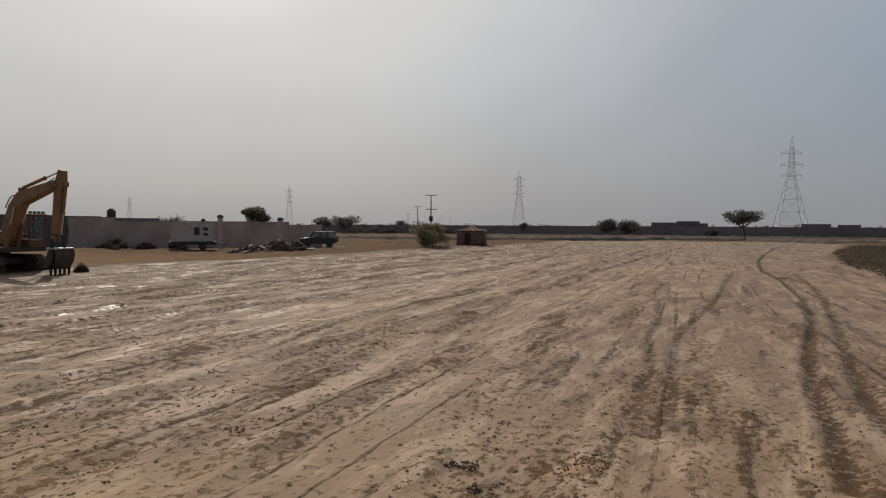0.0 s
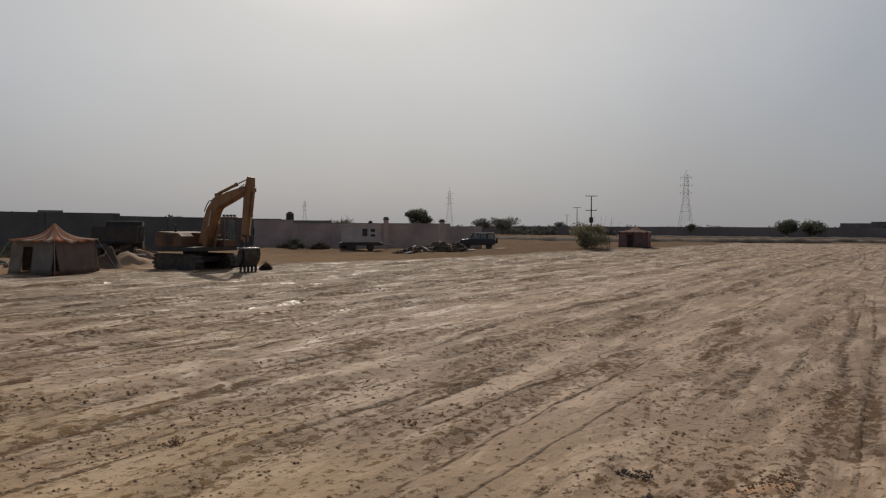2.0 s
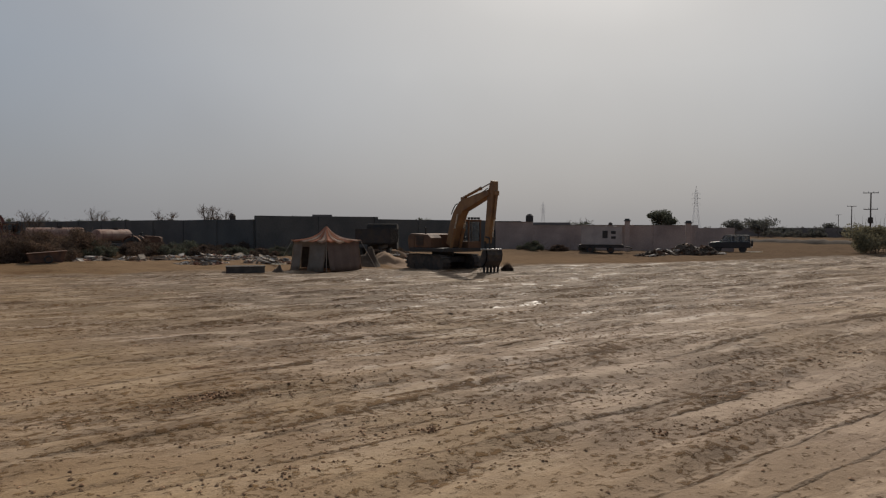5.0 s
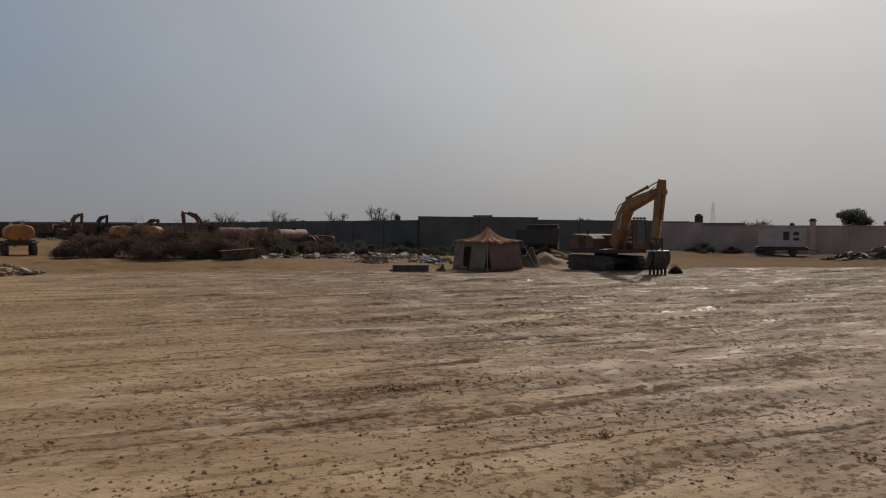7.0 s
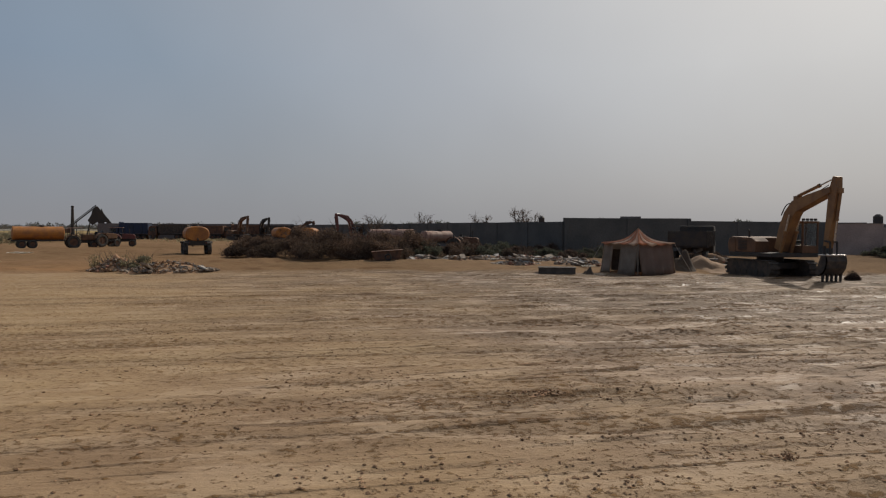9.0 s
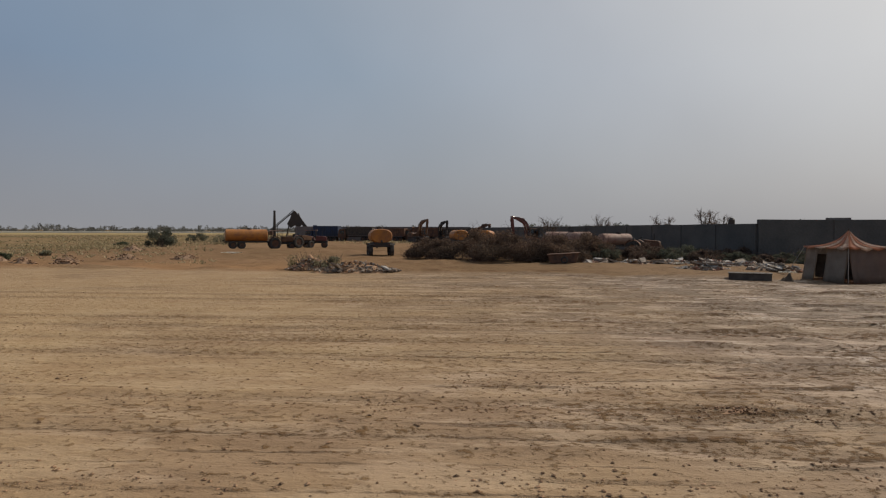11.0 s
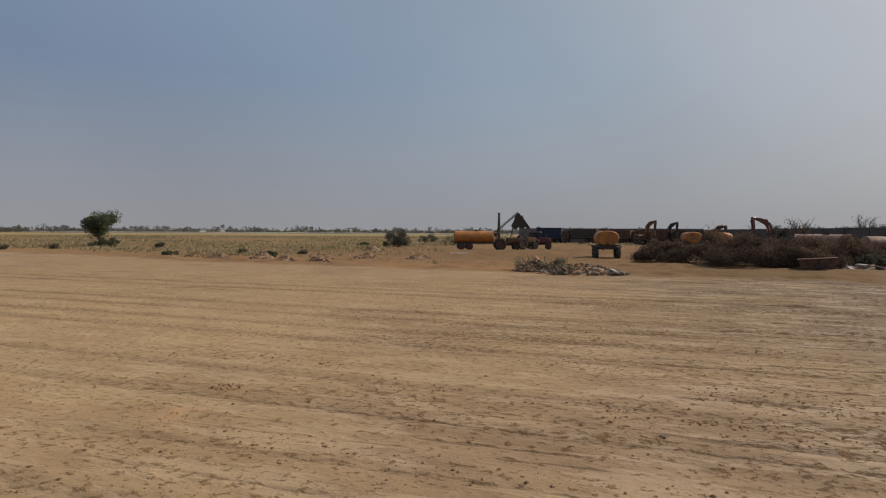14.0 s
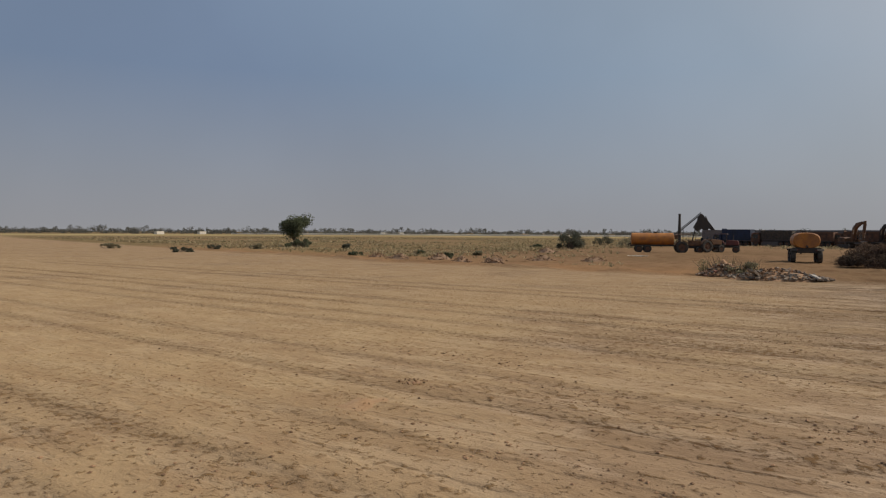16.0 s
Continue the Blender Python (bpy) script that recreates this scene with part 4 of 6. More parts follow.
def tree(name, x, y, height, spread, trunk_h, leaves, leaf_size, m_leaf, label, seed, flat=0.7, limbs=6, category="tree", bare=False, group="trees"):
    rnd = np.random.default_rng(seed)
    t = thing(name, x, y, z_at(x, y) - 0.05, 0, label, category, group)
    bm = bmesh.new()
    r0 = max(0.05, height * (0.045 if bare else 0.028))
    bend = Vector((rnd.normal() * 0.03 * height, rnd.normal() * 0.03 * height, trunk_h))
    rod(bm, (0, 0, -0.2), bend * 0.5 + Vector((0.03 * height, 0, 0)), r0 * 1.2, r0 * 0.85)
    rod(bm, bend * 0.5 + Vector((0.03 * height, 0, 0)), bend, r0 * 0.85, r0 * 0.65)
    cents, rads = [], []
    for i in range(limbs):
        a = 2 * math.pi * (i + rnd.random() * 0.7) / limbs
        q = spread / 2 * (0.35 + 0.45 * rnd.random())
        tip = Vector((bend.x + q * math.cos(a), bend.y + q * math.sin(a), trunk_h + (height - trunk_h) * (0.35 + 0.45 * rnd.random())))
        mid = bend.lerp(tip, 0.5) + Vector((0, 0, -0.05 * height))
        rod(bm, bend, mid, r0 * 0.5, r0 * 0.32, 6)
        rod(bm, mid, tip, r0 * 0.32, r0 * 0.12, 6)
        n_tw = 9 if bare else 3
        for k in range(n_tw):
            f = mid.lerp(tip, rnd.random())
            e = f + Vector((rnd.normal(), rnd.normal(), abs(rnd.normal()) + 0.3)) * spread * 0.11
            rod(bm, f, e, r0 * 0.14, r0 * 0.04, 4)
            if bare:
                for _ in range(2):
                    rod(bm, f.lerp(e, 0.6), e + Vector((rnd.normal(), rnd.normal(), abs(rnd.normal()))) * spread * 0.06, r0 * 0.07, r0 * 0.03, 3)
        cents.append(tuple(tip))
        rads.append(spread * (0.17 + 0.1 * rnd.random()))
        cents.append(tuple(mid.lerp(tip, 0.6) + Vector((rnd.normal() * 0.1 * spread, rnd.normal() * 0.1 * spread, 0.1 * height))))
        rads.append(spread * (0.11 + 0.08 * rnd.random()))
    part("trunk", bm, M_BARK, t, "grey brown trunk and limbs")
    if leaves:
        for i in range(0 if bare else 14):
            d3 = rnd.normal(size=3)
            d3 = d3 / np.linalg.norm(d3) * rnd.random() ** 0.4
            cents.append((bend.x + d3[0] * spread * 0.34, bend.y + d3[1] * spread * 0.34, (trunk_h + height) / 2 + d3[2] * (height - trunk_h) * 0.36 * min(1, flat * 1.3)))
            rads.append(min(spread, (height - trunk_h) * 1.4) * (0.15 + 0.09 * rnd.random()))
        top = max(c[2] + r * flat for c, r in zip(cents, rads))
        cents = [(c[0], c[1], c[2] - max(0, top - height) * (c[2] / top)) for c in cents]
        v, f = leaf_cloud(cents, rads, leaves, leaf_size, rnd, flat)
        ob = raw("crown", v.tolist(), f.tolist(), m_leaf, t)
    return t


def bush(x, y, w, h, leaves, leaf_size, m_leaf, label, seed, name="bush", m_twig=None, stretch=(1, 1), turn=0, twigs=40, group="bushes"):
    rnd = np.random.default_rng(seed)
    t = thing(name, x, y, z_at(x, y) - 0.05, turn, label, "bush", group)
    bm = bmesh.new()
    for i in range(twigs):
        a = rnd.random() * 2 * math.pi
        q = rnd.random() * w * 0.5
        b0 = Vector((q * 0.7 * math.cos(a) * stretch[0], q * 0.7 * math.sin(a) * stretch[1], 0))
        e = Vector((q * math.cos(a) * stretch[0] + rnd.normal() * 0.1 * w, q * math.sin(a) * stretch[1] + rnd.normal() * 0.1 * w, h * (0.5 + 0.55 * rnd.random())))
        m_ = b0.lerp(e, 0.5) + Vector((rnd.normal(), rnd.normal(), 0)) * 0.06 * w
        rod(bm, b0, m_, 0.022, 0.015, 3)
        rod(bm, m_, e, 0.015, 0.005, 3)
    tagged(part("stems", bm, m_twig or M_BARK, t), kind="stuff")
    cents, rads = [], []
    for i in range(14):
        a = rnd.random() * 2 * math.pi
        q = w * 0.40 * math.sqrt(rnd.random())
        cents.append((q * math.cos(a) * stretch[0], q * math.sin(a) * stretch[1], h * (0.15 + 0.6 * rnd.random() * (1 - 0.5 * (q / w * 2) ** 2))))
        rads.append(h * (0.18 + 0.14 * rnd.random()))
    v, f = leaf_cloud(cents, rads, leaves, leaf_size, rnd, 0.8)
    v[:, 2] = np.maximum(v[:, 2], 0.0)
    raw("foliage", v.tolist(), f.tolist(), m_leaf, t)
    return t


def ptree(az, d, *a, **k):
    x, y = polar(az, d)
    return tree("tree", x, y, *a, **k)


ptree(35.9, 125, 5.9, 5.2, 1.8, 6000, 0.16, M_LEAFDARK, "round dark leafy tree behind the plastered wall", 3, flat=0.8, limbs=8)
ptree(42.2, 105, 4.3, 3.6, 1.6, 500, 0.10, M_LEAFDARK, "thin half-bare tree behind the plastered wall", 4, limbs=7, bare=True)
ptree(30.6, 190, 5.3, 5.2, 1.2, 1800, 0.2, M_LEAFHAZE, "dark leafy tree beyond the wall's end", 5)
ptree(29.0, 195, 5.6, 9.5, 1.2, 3400, 0.22, M_LEAFHAZE, "broad dark leafy tree beyond the wall's end", 6, limbs=9)
ptree(24.1, 230, 4.4, 5.5, 1.0, 1700, 0.22, M_LEAFHAZE, "low dark tree beside the track", 7)
ptree(-3.1, 161, 6.6, 8.2, 2.4, 5200, 0.17, M_LEAFDARK, "flat-topped thorn tree standing beyond the field's end", 8, flat=0.5, limbs=12)
ptree(7.15, 182, 4.7, 5.6, 1.0, 5200, 0.2, M_LEAFDARK, "round dark tree in front of the long wall", 9, flat=0.9, limbs=8)
ptree(5.4, 184, 4.6, 7.0, 1.0, 5200, 0.2, M_LEAFDARK, "broad dark tree in front of the long wall", 10, flat=0.8, limbs=9)
ptree(14.0, 192, 3.9, 3.0, 1.0, 900, 0.2, M_LEAFDARK, "small dark tree by the long wall", 12)
ptree(138.1, 114, 5.7, 5.2, 1.2, 9500, 0.13, M_LEAF, "leafy green tree standing alone in the scrub", 13, flat=1.0, limbs=8)
for az, d, h, s in ((80.5, 95, 5.3, 4.2), (72.8, 92, 5.6, 3.4), (71.6, 95, 5.3, 3.4), (75.8, 95, 4.9, 3.2), (84.9, 100, 4.9, 4.2)):
    ptree(az, d, h, s, 1.6, 700, 0.06, M_TWIG, "bare twiggy tree behind the dark wall", int(az * 7), limbs=8, bare=True)

bush(-28.6, 72.7, 5.4, 3.7, 9000, 0.085, M_LEAFPALE, "pale olive thorny shrub at the field edge", 21)
bush(-99.6, -47.7, 5.2, 3.3, 4600, 0.11, M_LEAFDARK, "dark green shrub in the scrubland", 22)
bush(-73.5, -81.5, 5.0, 1.7, 2600, 0.11, M_LEAF, "low green shrub below the lone tree", 23)
bush(2.5, 186, 4.0, 2.4, 1500, 0.18, M_LEAFDARK, "dark shrub before the long wall", 24)
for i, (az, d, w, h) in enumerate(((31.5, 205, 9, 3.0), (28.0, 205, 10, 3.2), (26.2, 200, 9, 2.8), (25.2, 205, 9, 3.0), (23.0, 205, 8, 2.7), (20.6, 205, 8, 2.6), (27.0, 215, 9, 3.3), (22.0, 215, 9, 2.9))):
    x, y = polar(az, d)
    bush(x, y, w, h, 2200, 0.2, M_LEAFHAZE, "haze-greyed green hedge shrub along the far wall", 140 + i, twigs=30)


# ---- vehicles of the depot ----
def tank_trailer(x, y, turn, paint, label, length=6.2, r=0.68, zc=1.78, rear_frame=False):
    wide, ends, square = (1.55, (0.98, 0.9), 0.82) if rear_frame else (1.12, (0.85, 0.45), 1.0)
    bent = lambda c: math.copysign(abs(c) ** square, c)
    t = thing("tank_trailer", x, y, z_at(x, y), turn, label, "trailer", "tank trailers")
    bm = bmesh.new()
    rings = []
    for px, k in ((-length / 2 - 0.12, ends[1]), (-length / 2 - 0.06, ends[0]), (-length / 2, 1), (length / 2, 1), (length / 2 + 0.06, ends[0]), (length / 2 + 0.12, ends[1])):
        rings.append([bm.verts.new((px, wide * r * k * bent(math.cos(a)), zc + r * k * bent(math.sin(a)))) for a in [2 * math.pi * i / 24 for i in range(24)]])
    for p, q in zip(rings, rings[1:]):
        for i in range(24):
            bm.faces.new((p[i], p[(i + 1) % 24], q[(i + 1) % 24], q[i]))
    bm.faces.new(rings[0][::-1])
    bm.faces.new(rings[-1])
    bmesh.ops.recalc_face_normals(bm, faces=bm.faces)
    part("tank", bm, paint, t, smooth=False)
    for px in () if rear_frame else (-0.36, -0.12, 0.12, 0.36):
        bm = bmesh.new()
        rod(bm, (px * length - 0.04, 0, zc), (px * length + 0.04, 0, zc), r * 1.0, seg=24)
        bmesh.ops.scale(bm, vec=(1, wide * 1.02, 1.015), space=Matrix.Translation((0, 0, -zc)), verts=bm.verts)
        part("tank_band", bm, paint, t)
    bm = bmesh.new()
    rod(bm, (0.4, 0, zc + r * 0.95), (0.4, 0, zc + r + 0.16), 0.28, seg=16)
    part("manhole", bm, M_STEEL, t)
    bm = bmesh.new()
    for s in (-0.45, 0.45):
        box(bm, (0.3, s, zc - r - 0.04), (length + 0.9, 0.14, 0.2), bevel=0.02)
    for px in (-2.3, -0.5, 1.2, 2.6):
        box(bm, (px * length / 6.2, 0, zc - r - 0.02), (0.14, 1.2, 0.18))
    rod(bm, (length / 2 + 0.5, 0.3, zc - r - 0.05), (length / 2 + 1.3, 0, 0.72), 0.07)
    rod(bm, (length / 2 + 0.5, -0.3, zc - r - 0.05), (length / 2 + 1.3, 0, 0.72), 0.07)
    part("chassis", bm, M_STEEL, t)
    bm = bmesh.new()
    rod(bm, (-length / 2 - 0.1, 0, zc - r * 0.7), (-length / 2 - 0.45, 0, zc - r * 0.9), 0.09)
    part("outlet_valve", bm, M_STEEL, t)
    for px in (-0.75, 0.5) if rear_frame else (-1.75, -0.65):
        for s in (-1, 1):
            wheel(t, (px, s * (1.02 if rear_frame else 0.86), (0.55 if rear_frame else 0.47)), (0.58 if rear_frame else 0.5), (0.4 if rear_frame else 0.3), M_RUST)
            if rear_frame:
                bm = bmesh.new()
                slab(bm, [(px - 0.66, 1.04), (px - 0.48, 1.2), (px + 0.48, 1.2), (px + 0.66, 1.04), (px + 0.6, 1.02), (px + 0.45, 1.15), (px - 0.45, 1.15), (px - 0.6, 1.02)], s * 1.02 - 0.24, s * 1.02 + 0.24)
                part("mudguard", bm, M_STEEL, t)
    if rear_frame:
        bm = bmesh.new()
        box(bm, (-length / 2 - 0.02, 0, zc - r - 0.16), (0.16, 2.2, 0.46), bevel=0.03)
        box(bm, (-0.2, 0, zc - r - 0.14), (length * 0.86, 1.7, 0.4), bevel=0.04)
        for s in (-0.5, 0.5):
            box(bm, (-length / 2 - 0.04, s, zc - r * 0.75), (0.1, 0.12, 0.6), bevel=0.02)
        part("rear_bumper", bm, M_STEEL, t)
        for s in (-0.78, 0.78):
            bm = bmesh.new()
            box(bm, (-length / 2 - 0.12, s, zc - r - 0.14), (0.05, 0.22, 0.12), bevel=0.015)
            part("tail_lamp", bm, M_RED, t, "small red tail lamp")
        bm = bmesh.new()
        rod(bm, (-length / 2 - 0.16, 0, zc + r * 0.2), (-length / 2 - 0.08, 0, zc + r * 0.2), 0.3, seg=18)
        part("end_hatch", bm, paint, t)
    return t


def tractor(x, y, turn, paint, label, canopy=False):
    t = thing("tractor", x, y, z_at(x, y), turn, label, "tractor", "tractors")
    bm = bmesh.new()
    slab(bm, [(0.35, 1.0), (1.85, 1.0), (1.95, 1.15), (1.92, 1.5), (1.75, 1.62), (0.35, 1.72)], -0.36, 0.36, 0.05)
    part("bonnet", bm, paint, t)
    bm = bmesh.new()
    box(bm, (0.9, 0, 0.85), (2.3, 0.42, 0.4), bevel=0.05)
    box(bm, (-0.5, 0, 0.85), (0.9, 0.6, 0.6), bevel=0.06)
    box(bm, (1.6, 0, 0.55), (0.2, 1.3, 0.18), bevel=0.04)
    rod(bm, (-0.6, -0.85, 0.78), (-0.6, 0.85, 0.78), 0.14)
    part("frame", bm, M_STEEL, t)
    bm = bmesh.new()
    rod(bm, (1.25, 0.18, 1.6), (1.25, 0.18, 2.35), 0.045)
    part("exhaust", bm, M_STEEL, t)
    for s in (-1, 1):
        bm = bmesh.new()
        pts = [(-0.6 + 0.92 * math.cos(radians(a)), 0.8 + 0.92 * math.sin(radians(a))) for a in range(20, 161, 20)]
        pts += [(-0.6 + 0.86 * math.cos(radians(a)), 0.8 + 0.86 * math.sin(radians(a))) for a in range(160, 19, -20)]
        slab(bm, pts, s * 0.78 - 0.22, s * 0.78 + 0.22)
        part("mudguard", bm, paint, t)
        wheel(t, (-0.6, s * 0.82, 0.77), 0.8, 0.42, M_RUST)
        wheel(t, (1.6, s * 0.68, 0.44), 0.46, 0.24, M_RUST)
    bm = bmesh.new()
    box(bm, (-0.5, 0, 1.4), (0.48, 0.5, 0.1), bevel=0.03)
    box(bm, (-0.75, 0, 1.65), (0.1, 0.48, 0.45), bevel=0.03)
    part("seat", bm, M_HOLE, t)
    bm = bmesh.new()
    rod(bm, (0.3, 0, 1.6), (0.02, 0, 1.88), 0.03)
    bmesh.ops.create_cone(bm, cap_ends=True, segments=16, radius1=0.21, radius2=0.21, depth=0.03, matrix=pose(0, 0, 1.9, 0, -40, 0))
    part("steering_wheel", bm, M_HOLE, t)
    if canopy:
        bm = bmesh.new()
        slab(bm, [(-1.25, 2.42), (-1.1, 2.52), (0.45, 2.55), (0.62, 2.46), (0.45, 2.48), (-1.1, 2.45)], -0.82, 0.82, 0.01)
        roof = part("canopy", bm, M_TANKTAN, t, "dusty pale canopy")
        for px in (-1.05, 0.4):
            for s in (-0.72, 0.72):
                bm = bmesh.new()
                rod(bm, (px, s, 1.3), (px, s, 2.46), 0.03)
                part("canopy_post", bm, M_STEEL, roof)
    return t


def tipper(x, y, turn, m_cab, m_bed, label, high=1.6):
    """Three-axle tipper truck, nose towards its own +x."""
    t = thing("tipper_truck", x, y, z_at(x, y), turn, label, "truck", "parked trucks")
    bm = bmesh.new()
    slab(bm, [(2.1, 0.75), (3.85, 0.75), (3.92, 1.4), (3.72, 2.55), (3.4, 2.75), (2.1, 2.78)], -1.2, 1.2, 0.06)
    cab = part("cab", bm, m_cab, t)
    bm = bmesh.new()
    slab(bm, [(3.885, 1.62), (3.925, 1.62), (3.78, 2.4), (3.74, 2.4)], -1.05, 1.05)
    part("windscreen", bm, M_GLASS, cab)
    for s in (-1.207, 1.207):
        bm = bmesh.new()
        slab(bm, [(2.5, 1.65), (3.55, 1.65), (3.45, 2.4), (2.5, 2.4)], s - 0.008, s + 0.008)
        part("side_window", bm, M_GLASS, cab)
    bm = bmesh.new()
    z0, z1 = 1.3, 1.3 + high
    box(bm, (-1.1, 0, z0 + 0.05), (6.0, 2.4, 0.12))
    for s in (-1.2, 1.2):
        box(bm, (-1.1, s, (z0 + z1) / 2), (6.0, 0.08, high))
    box(bm, (1.86, 0, (z0 + z1) / 2 + 0.1), (0.08, 2.4, high + 0.2))
    box(bm, (-4.06, 0, (z0 + z1) / 2), (0.08, 2.4, high))
    bed = part("bed", bm, m_bed, t)
    for s in (-1.27, 1.27):
        for i in range(7):
            bm = bmesh.new()
            box(bm, (-3.95 + i * 0.95, s, (z0 + z1) / 2), (0.1, 0.08, high), bevel=0.01)
            part("bed_rib", bm, m_bed, bed)
    bm = bmesh.new()
    for s in (-0.42, 0.42):
        box(bm, (-0.3, s, 1.05), (7.6, 0.12, 0.26))
    part("chassis", bm, M_STEEL, t)
    for px in (2.9, -1.9, -3.1):
        for s in (-1, 1):
            wheel(t, (px, s * 1.0, 0.5), 0.53, 0.34, M_RUST)
    return t


def off_road_car(x, y, turn):
    c = thing("car", x, y, z_at(x, y), turn, "old black off-road car parked beside the wall", "car")
    bm = bmesh.new()
    slab(bm, [(-1.92, 0.5), (-1.3, 0.42), (1.3, 0.42), (1.95, 0.5), (2.0, 0.85), (1.85, 1.02), (0.95, 1.1), (-1.85, 1.1), (-1.96, 0.85)], -0.82, 0.82, 0.06)
    part("body", bm, M_CARBLUE, c)
    cab = bmesh.new()
    slab(cab, [(0.55, 1.7), (0.42, 1.76), (-1.72, 1.76), (-1.8, 1.68)], -0.72, 0.72, 0.02)
    for px, tx in ((0.92, 0.5), (-0.28, -0.3), (-1.05, -1.02), (-1.82, -1.74)):
        for s in (-1, 1):
            rod(cab, (px, s * 0.76, 1.08), (tx, s * 0.69, 1.71), 0.045, seg=6)
    part("roof", cab, M_CARBLUE, c)
    for s in (-1, 1):
        for x0, x1, t0, t1 in ((0.84, -0.24, 0.46, -0.26), (-0.32, -1.01, -0.34, -0.98), (-1.09, -1.76, -1.06, -1.7)):
            bm = bmesh.new()
            q = [bm.verts.new(p) for p in ((x0, s * 0.765, 1.1), (x1, s * 0.765, 1.1), (t1, s * 0.695, 1.7), (t0, s * 0.695, 1.7))]
            bm.faces.new(q)
            bmesh.ops.solidify(bm, geom=bm.faces[:], thickness=0.006)
            part("side_window", bm, M_CLEAR, c)
    bm = bmesh.new()
    slab(bm, [(0.9, 1.1), (0.91, 1.1), (0.52, 1.7), (0.51, 1.7)], -0.7, 0.7)
    part("windscreen", bm, M_CLEAR, c)
    for px in (0.2, -0.7):
        for s in (-0.36, 0.36):
            bm = bmesh.new()
            box(bm, (px, s, 1.05), (0.45, 0.48, 0.12), bevel=0.03)
            box(bm, (px - 0.22, s, 1.3), (0.12, 0.46, 0.55), bevel=0.03)
            part("seat", bm, M_HOLE, c)
    for s in (-1, 1):
        bm = bmesh.new()
        rod(bm, (1.98, s * 0.58, 0.82), (2.02, s * 0.58, 0.82), 0.1, seg=14)
        part("headlight", bm, M_LAMP, c)
        bm = bmesh.new()
        box(bm, (0.72, s * 0.9, 1.2), (0.08, 0.16, 0.12), bevel=0.02)
        part("wing_mirror", bm, M_CARBLUE, c)
        for px in (1.2, -1.2):
            wheel(c, (px, s * 0.74, 0.34), 0.36, 0.22, M_STEEL)
    for px in (2.06, -2.02):
        bm = bmesh.new()
        box(bm, (px, 0, 0.55), (0.1, 1.6, 0.16), bevel=0.03)
        part("bumper", bm, M_BRIGHT, c, "dull metal bumper")
    bm = bmesh.new()
    tyre_mesh(bm, (0, 0, 0), 0.34, 0.2)
    sp = part("spare_wheel", bm, M_RUBBER, c)
    sp.matrix_basis = pose(-2.06, 0.1, 0.95, 0, 0, 90)
    return c


off_road_car(-39.2, 65.2, 208)
d0 = tank_trailer(-66.8, -10.4, 196, M_ORG, "short orange water tank trailer standing on dry earth", length=2.0, r=0.68, zc=1.9, rear_frame=True)
for az, d, tr in ((92.2, 92, 20), (90.0, 88, -15)):
    x, y = polar(az, d)
    tagged(copy_thing(d0, pose(x, y, z_at(x, y), 0, 0, tr)), "short orange tank trailer parked behind the heap of brushwood")
tank_trailer(-89.2, -31.45, 115, M_ORG, "dusty orange water tank trailer hitched to a tractor", length=5.2, r=0.80, zc=1.74)
tractor(-91.2, -27.7, 115, M_BROWN, "grimy brown tractor with pale canopy hitched to a tank trailer", canopy=True)
tractor(-92.6, -25.4, 140, M_BROWN, "grimy brown tractor parked near the orange tank trailer")
tractor(-97.5, -24.6, 100, M_RED, "faded red tractor standing behind other tractors", canopy=True)
x, y = polar(83.3, 77)
tank_trailer(x, y, 84, M_TANKTAN, "dust-covered tan tank trailer behind brushwood", length=4.8, r=0.62, zc=1.66)
x, y = polar(79.6, 74)
tank_trailer(x, y, 120, M_TANKTAN, "tan tank trailer standing askew by the dark wall", length=3.6, r=0.6, zc=1.72)
x, y = polar(77.6, 72)
tractor(x, y, 60, M_RUST, "rusty tractor by the dark boundary wall")
x, y = polar(85.6, 84)
tractor(x, y, 95, M_RED, "faded red tractor behind the brushwood heap")
ROW = ((103.3, 162, M_BLUE, M_BLUE, 2.3, "blue high-sided tipper truck in the depot row"), (100.6, 158, M_RUST, M_TRACK, 1.8, "rusty grey tipper truck in the depot row"), (97.9, 156, M_STEEL, M_RUST, 1.7, "rusty brown tipper truck in the depot row"),
       (95.2, 155, M_RUST, M_RUST, 1.8, "rusty brown tipper truck beside the far wall"), (92.5, 154, M_STEEL, M_TRACK, 1.8, "dark tipper truck beside the far wall"), (89.9, 152, M_RUST, M_RUST, 1.7, "brown tipper truck near the wall corner"))
for i, (az, d, mc, mb, hgt, lab) in enumerate(ROW):
    x, y = polar(az, d)
    tipper(x, y, 262 + 4 * math.sin(i * 2.3), mc, mb, lab, hgt)
x, y = polar(59.2, 53)
tipper(x, y, 143, M_STEEL, M_STEEL, "dark tipper truck standing behind the canvas tent", 1.1)

far_line = [(0.9, 1.55), (1.15, 2.6), (1.6, 3.7), (2.2, 4.3), (3.3, 4.75), (4.4, 5.0)]
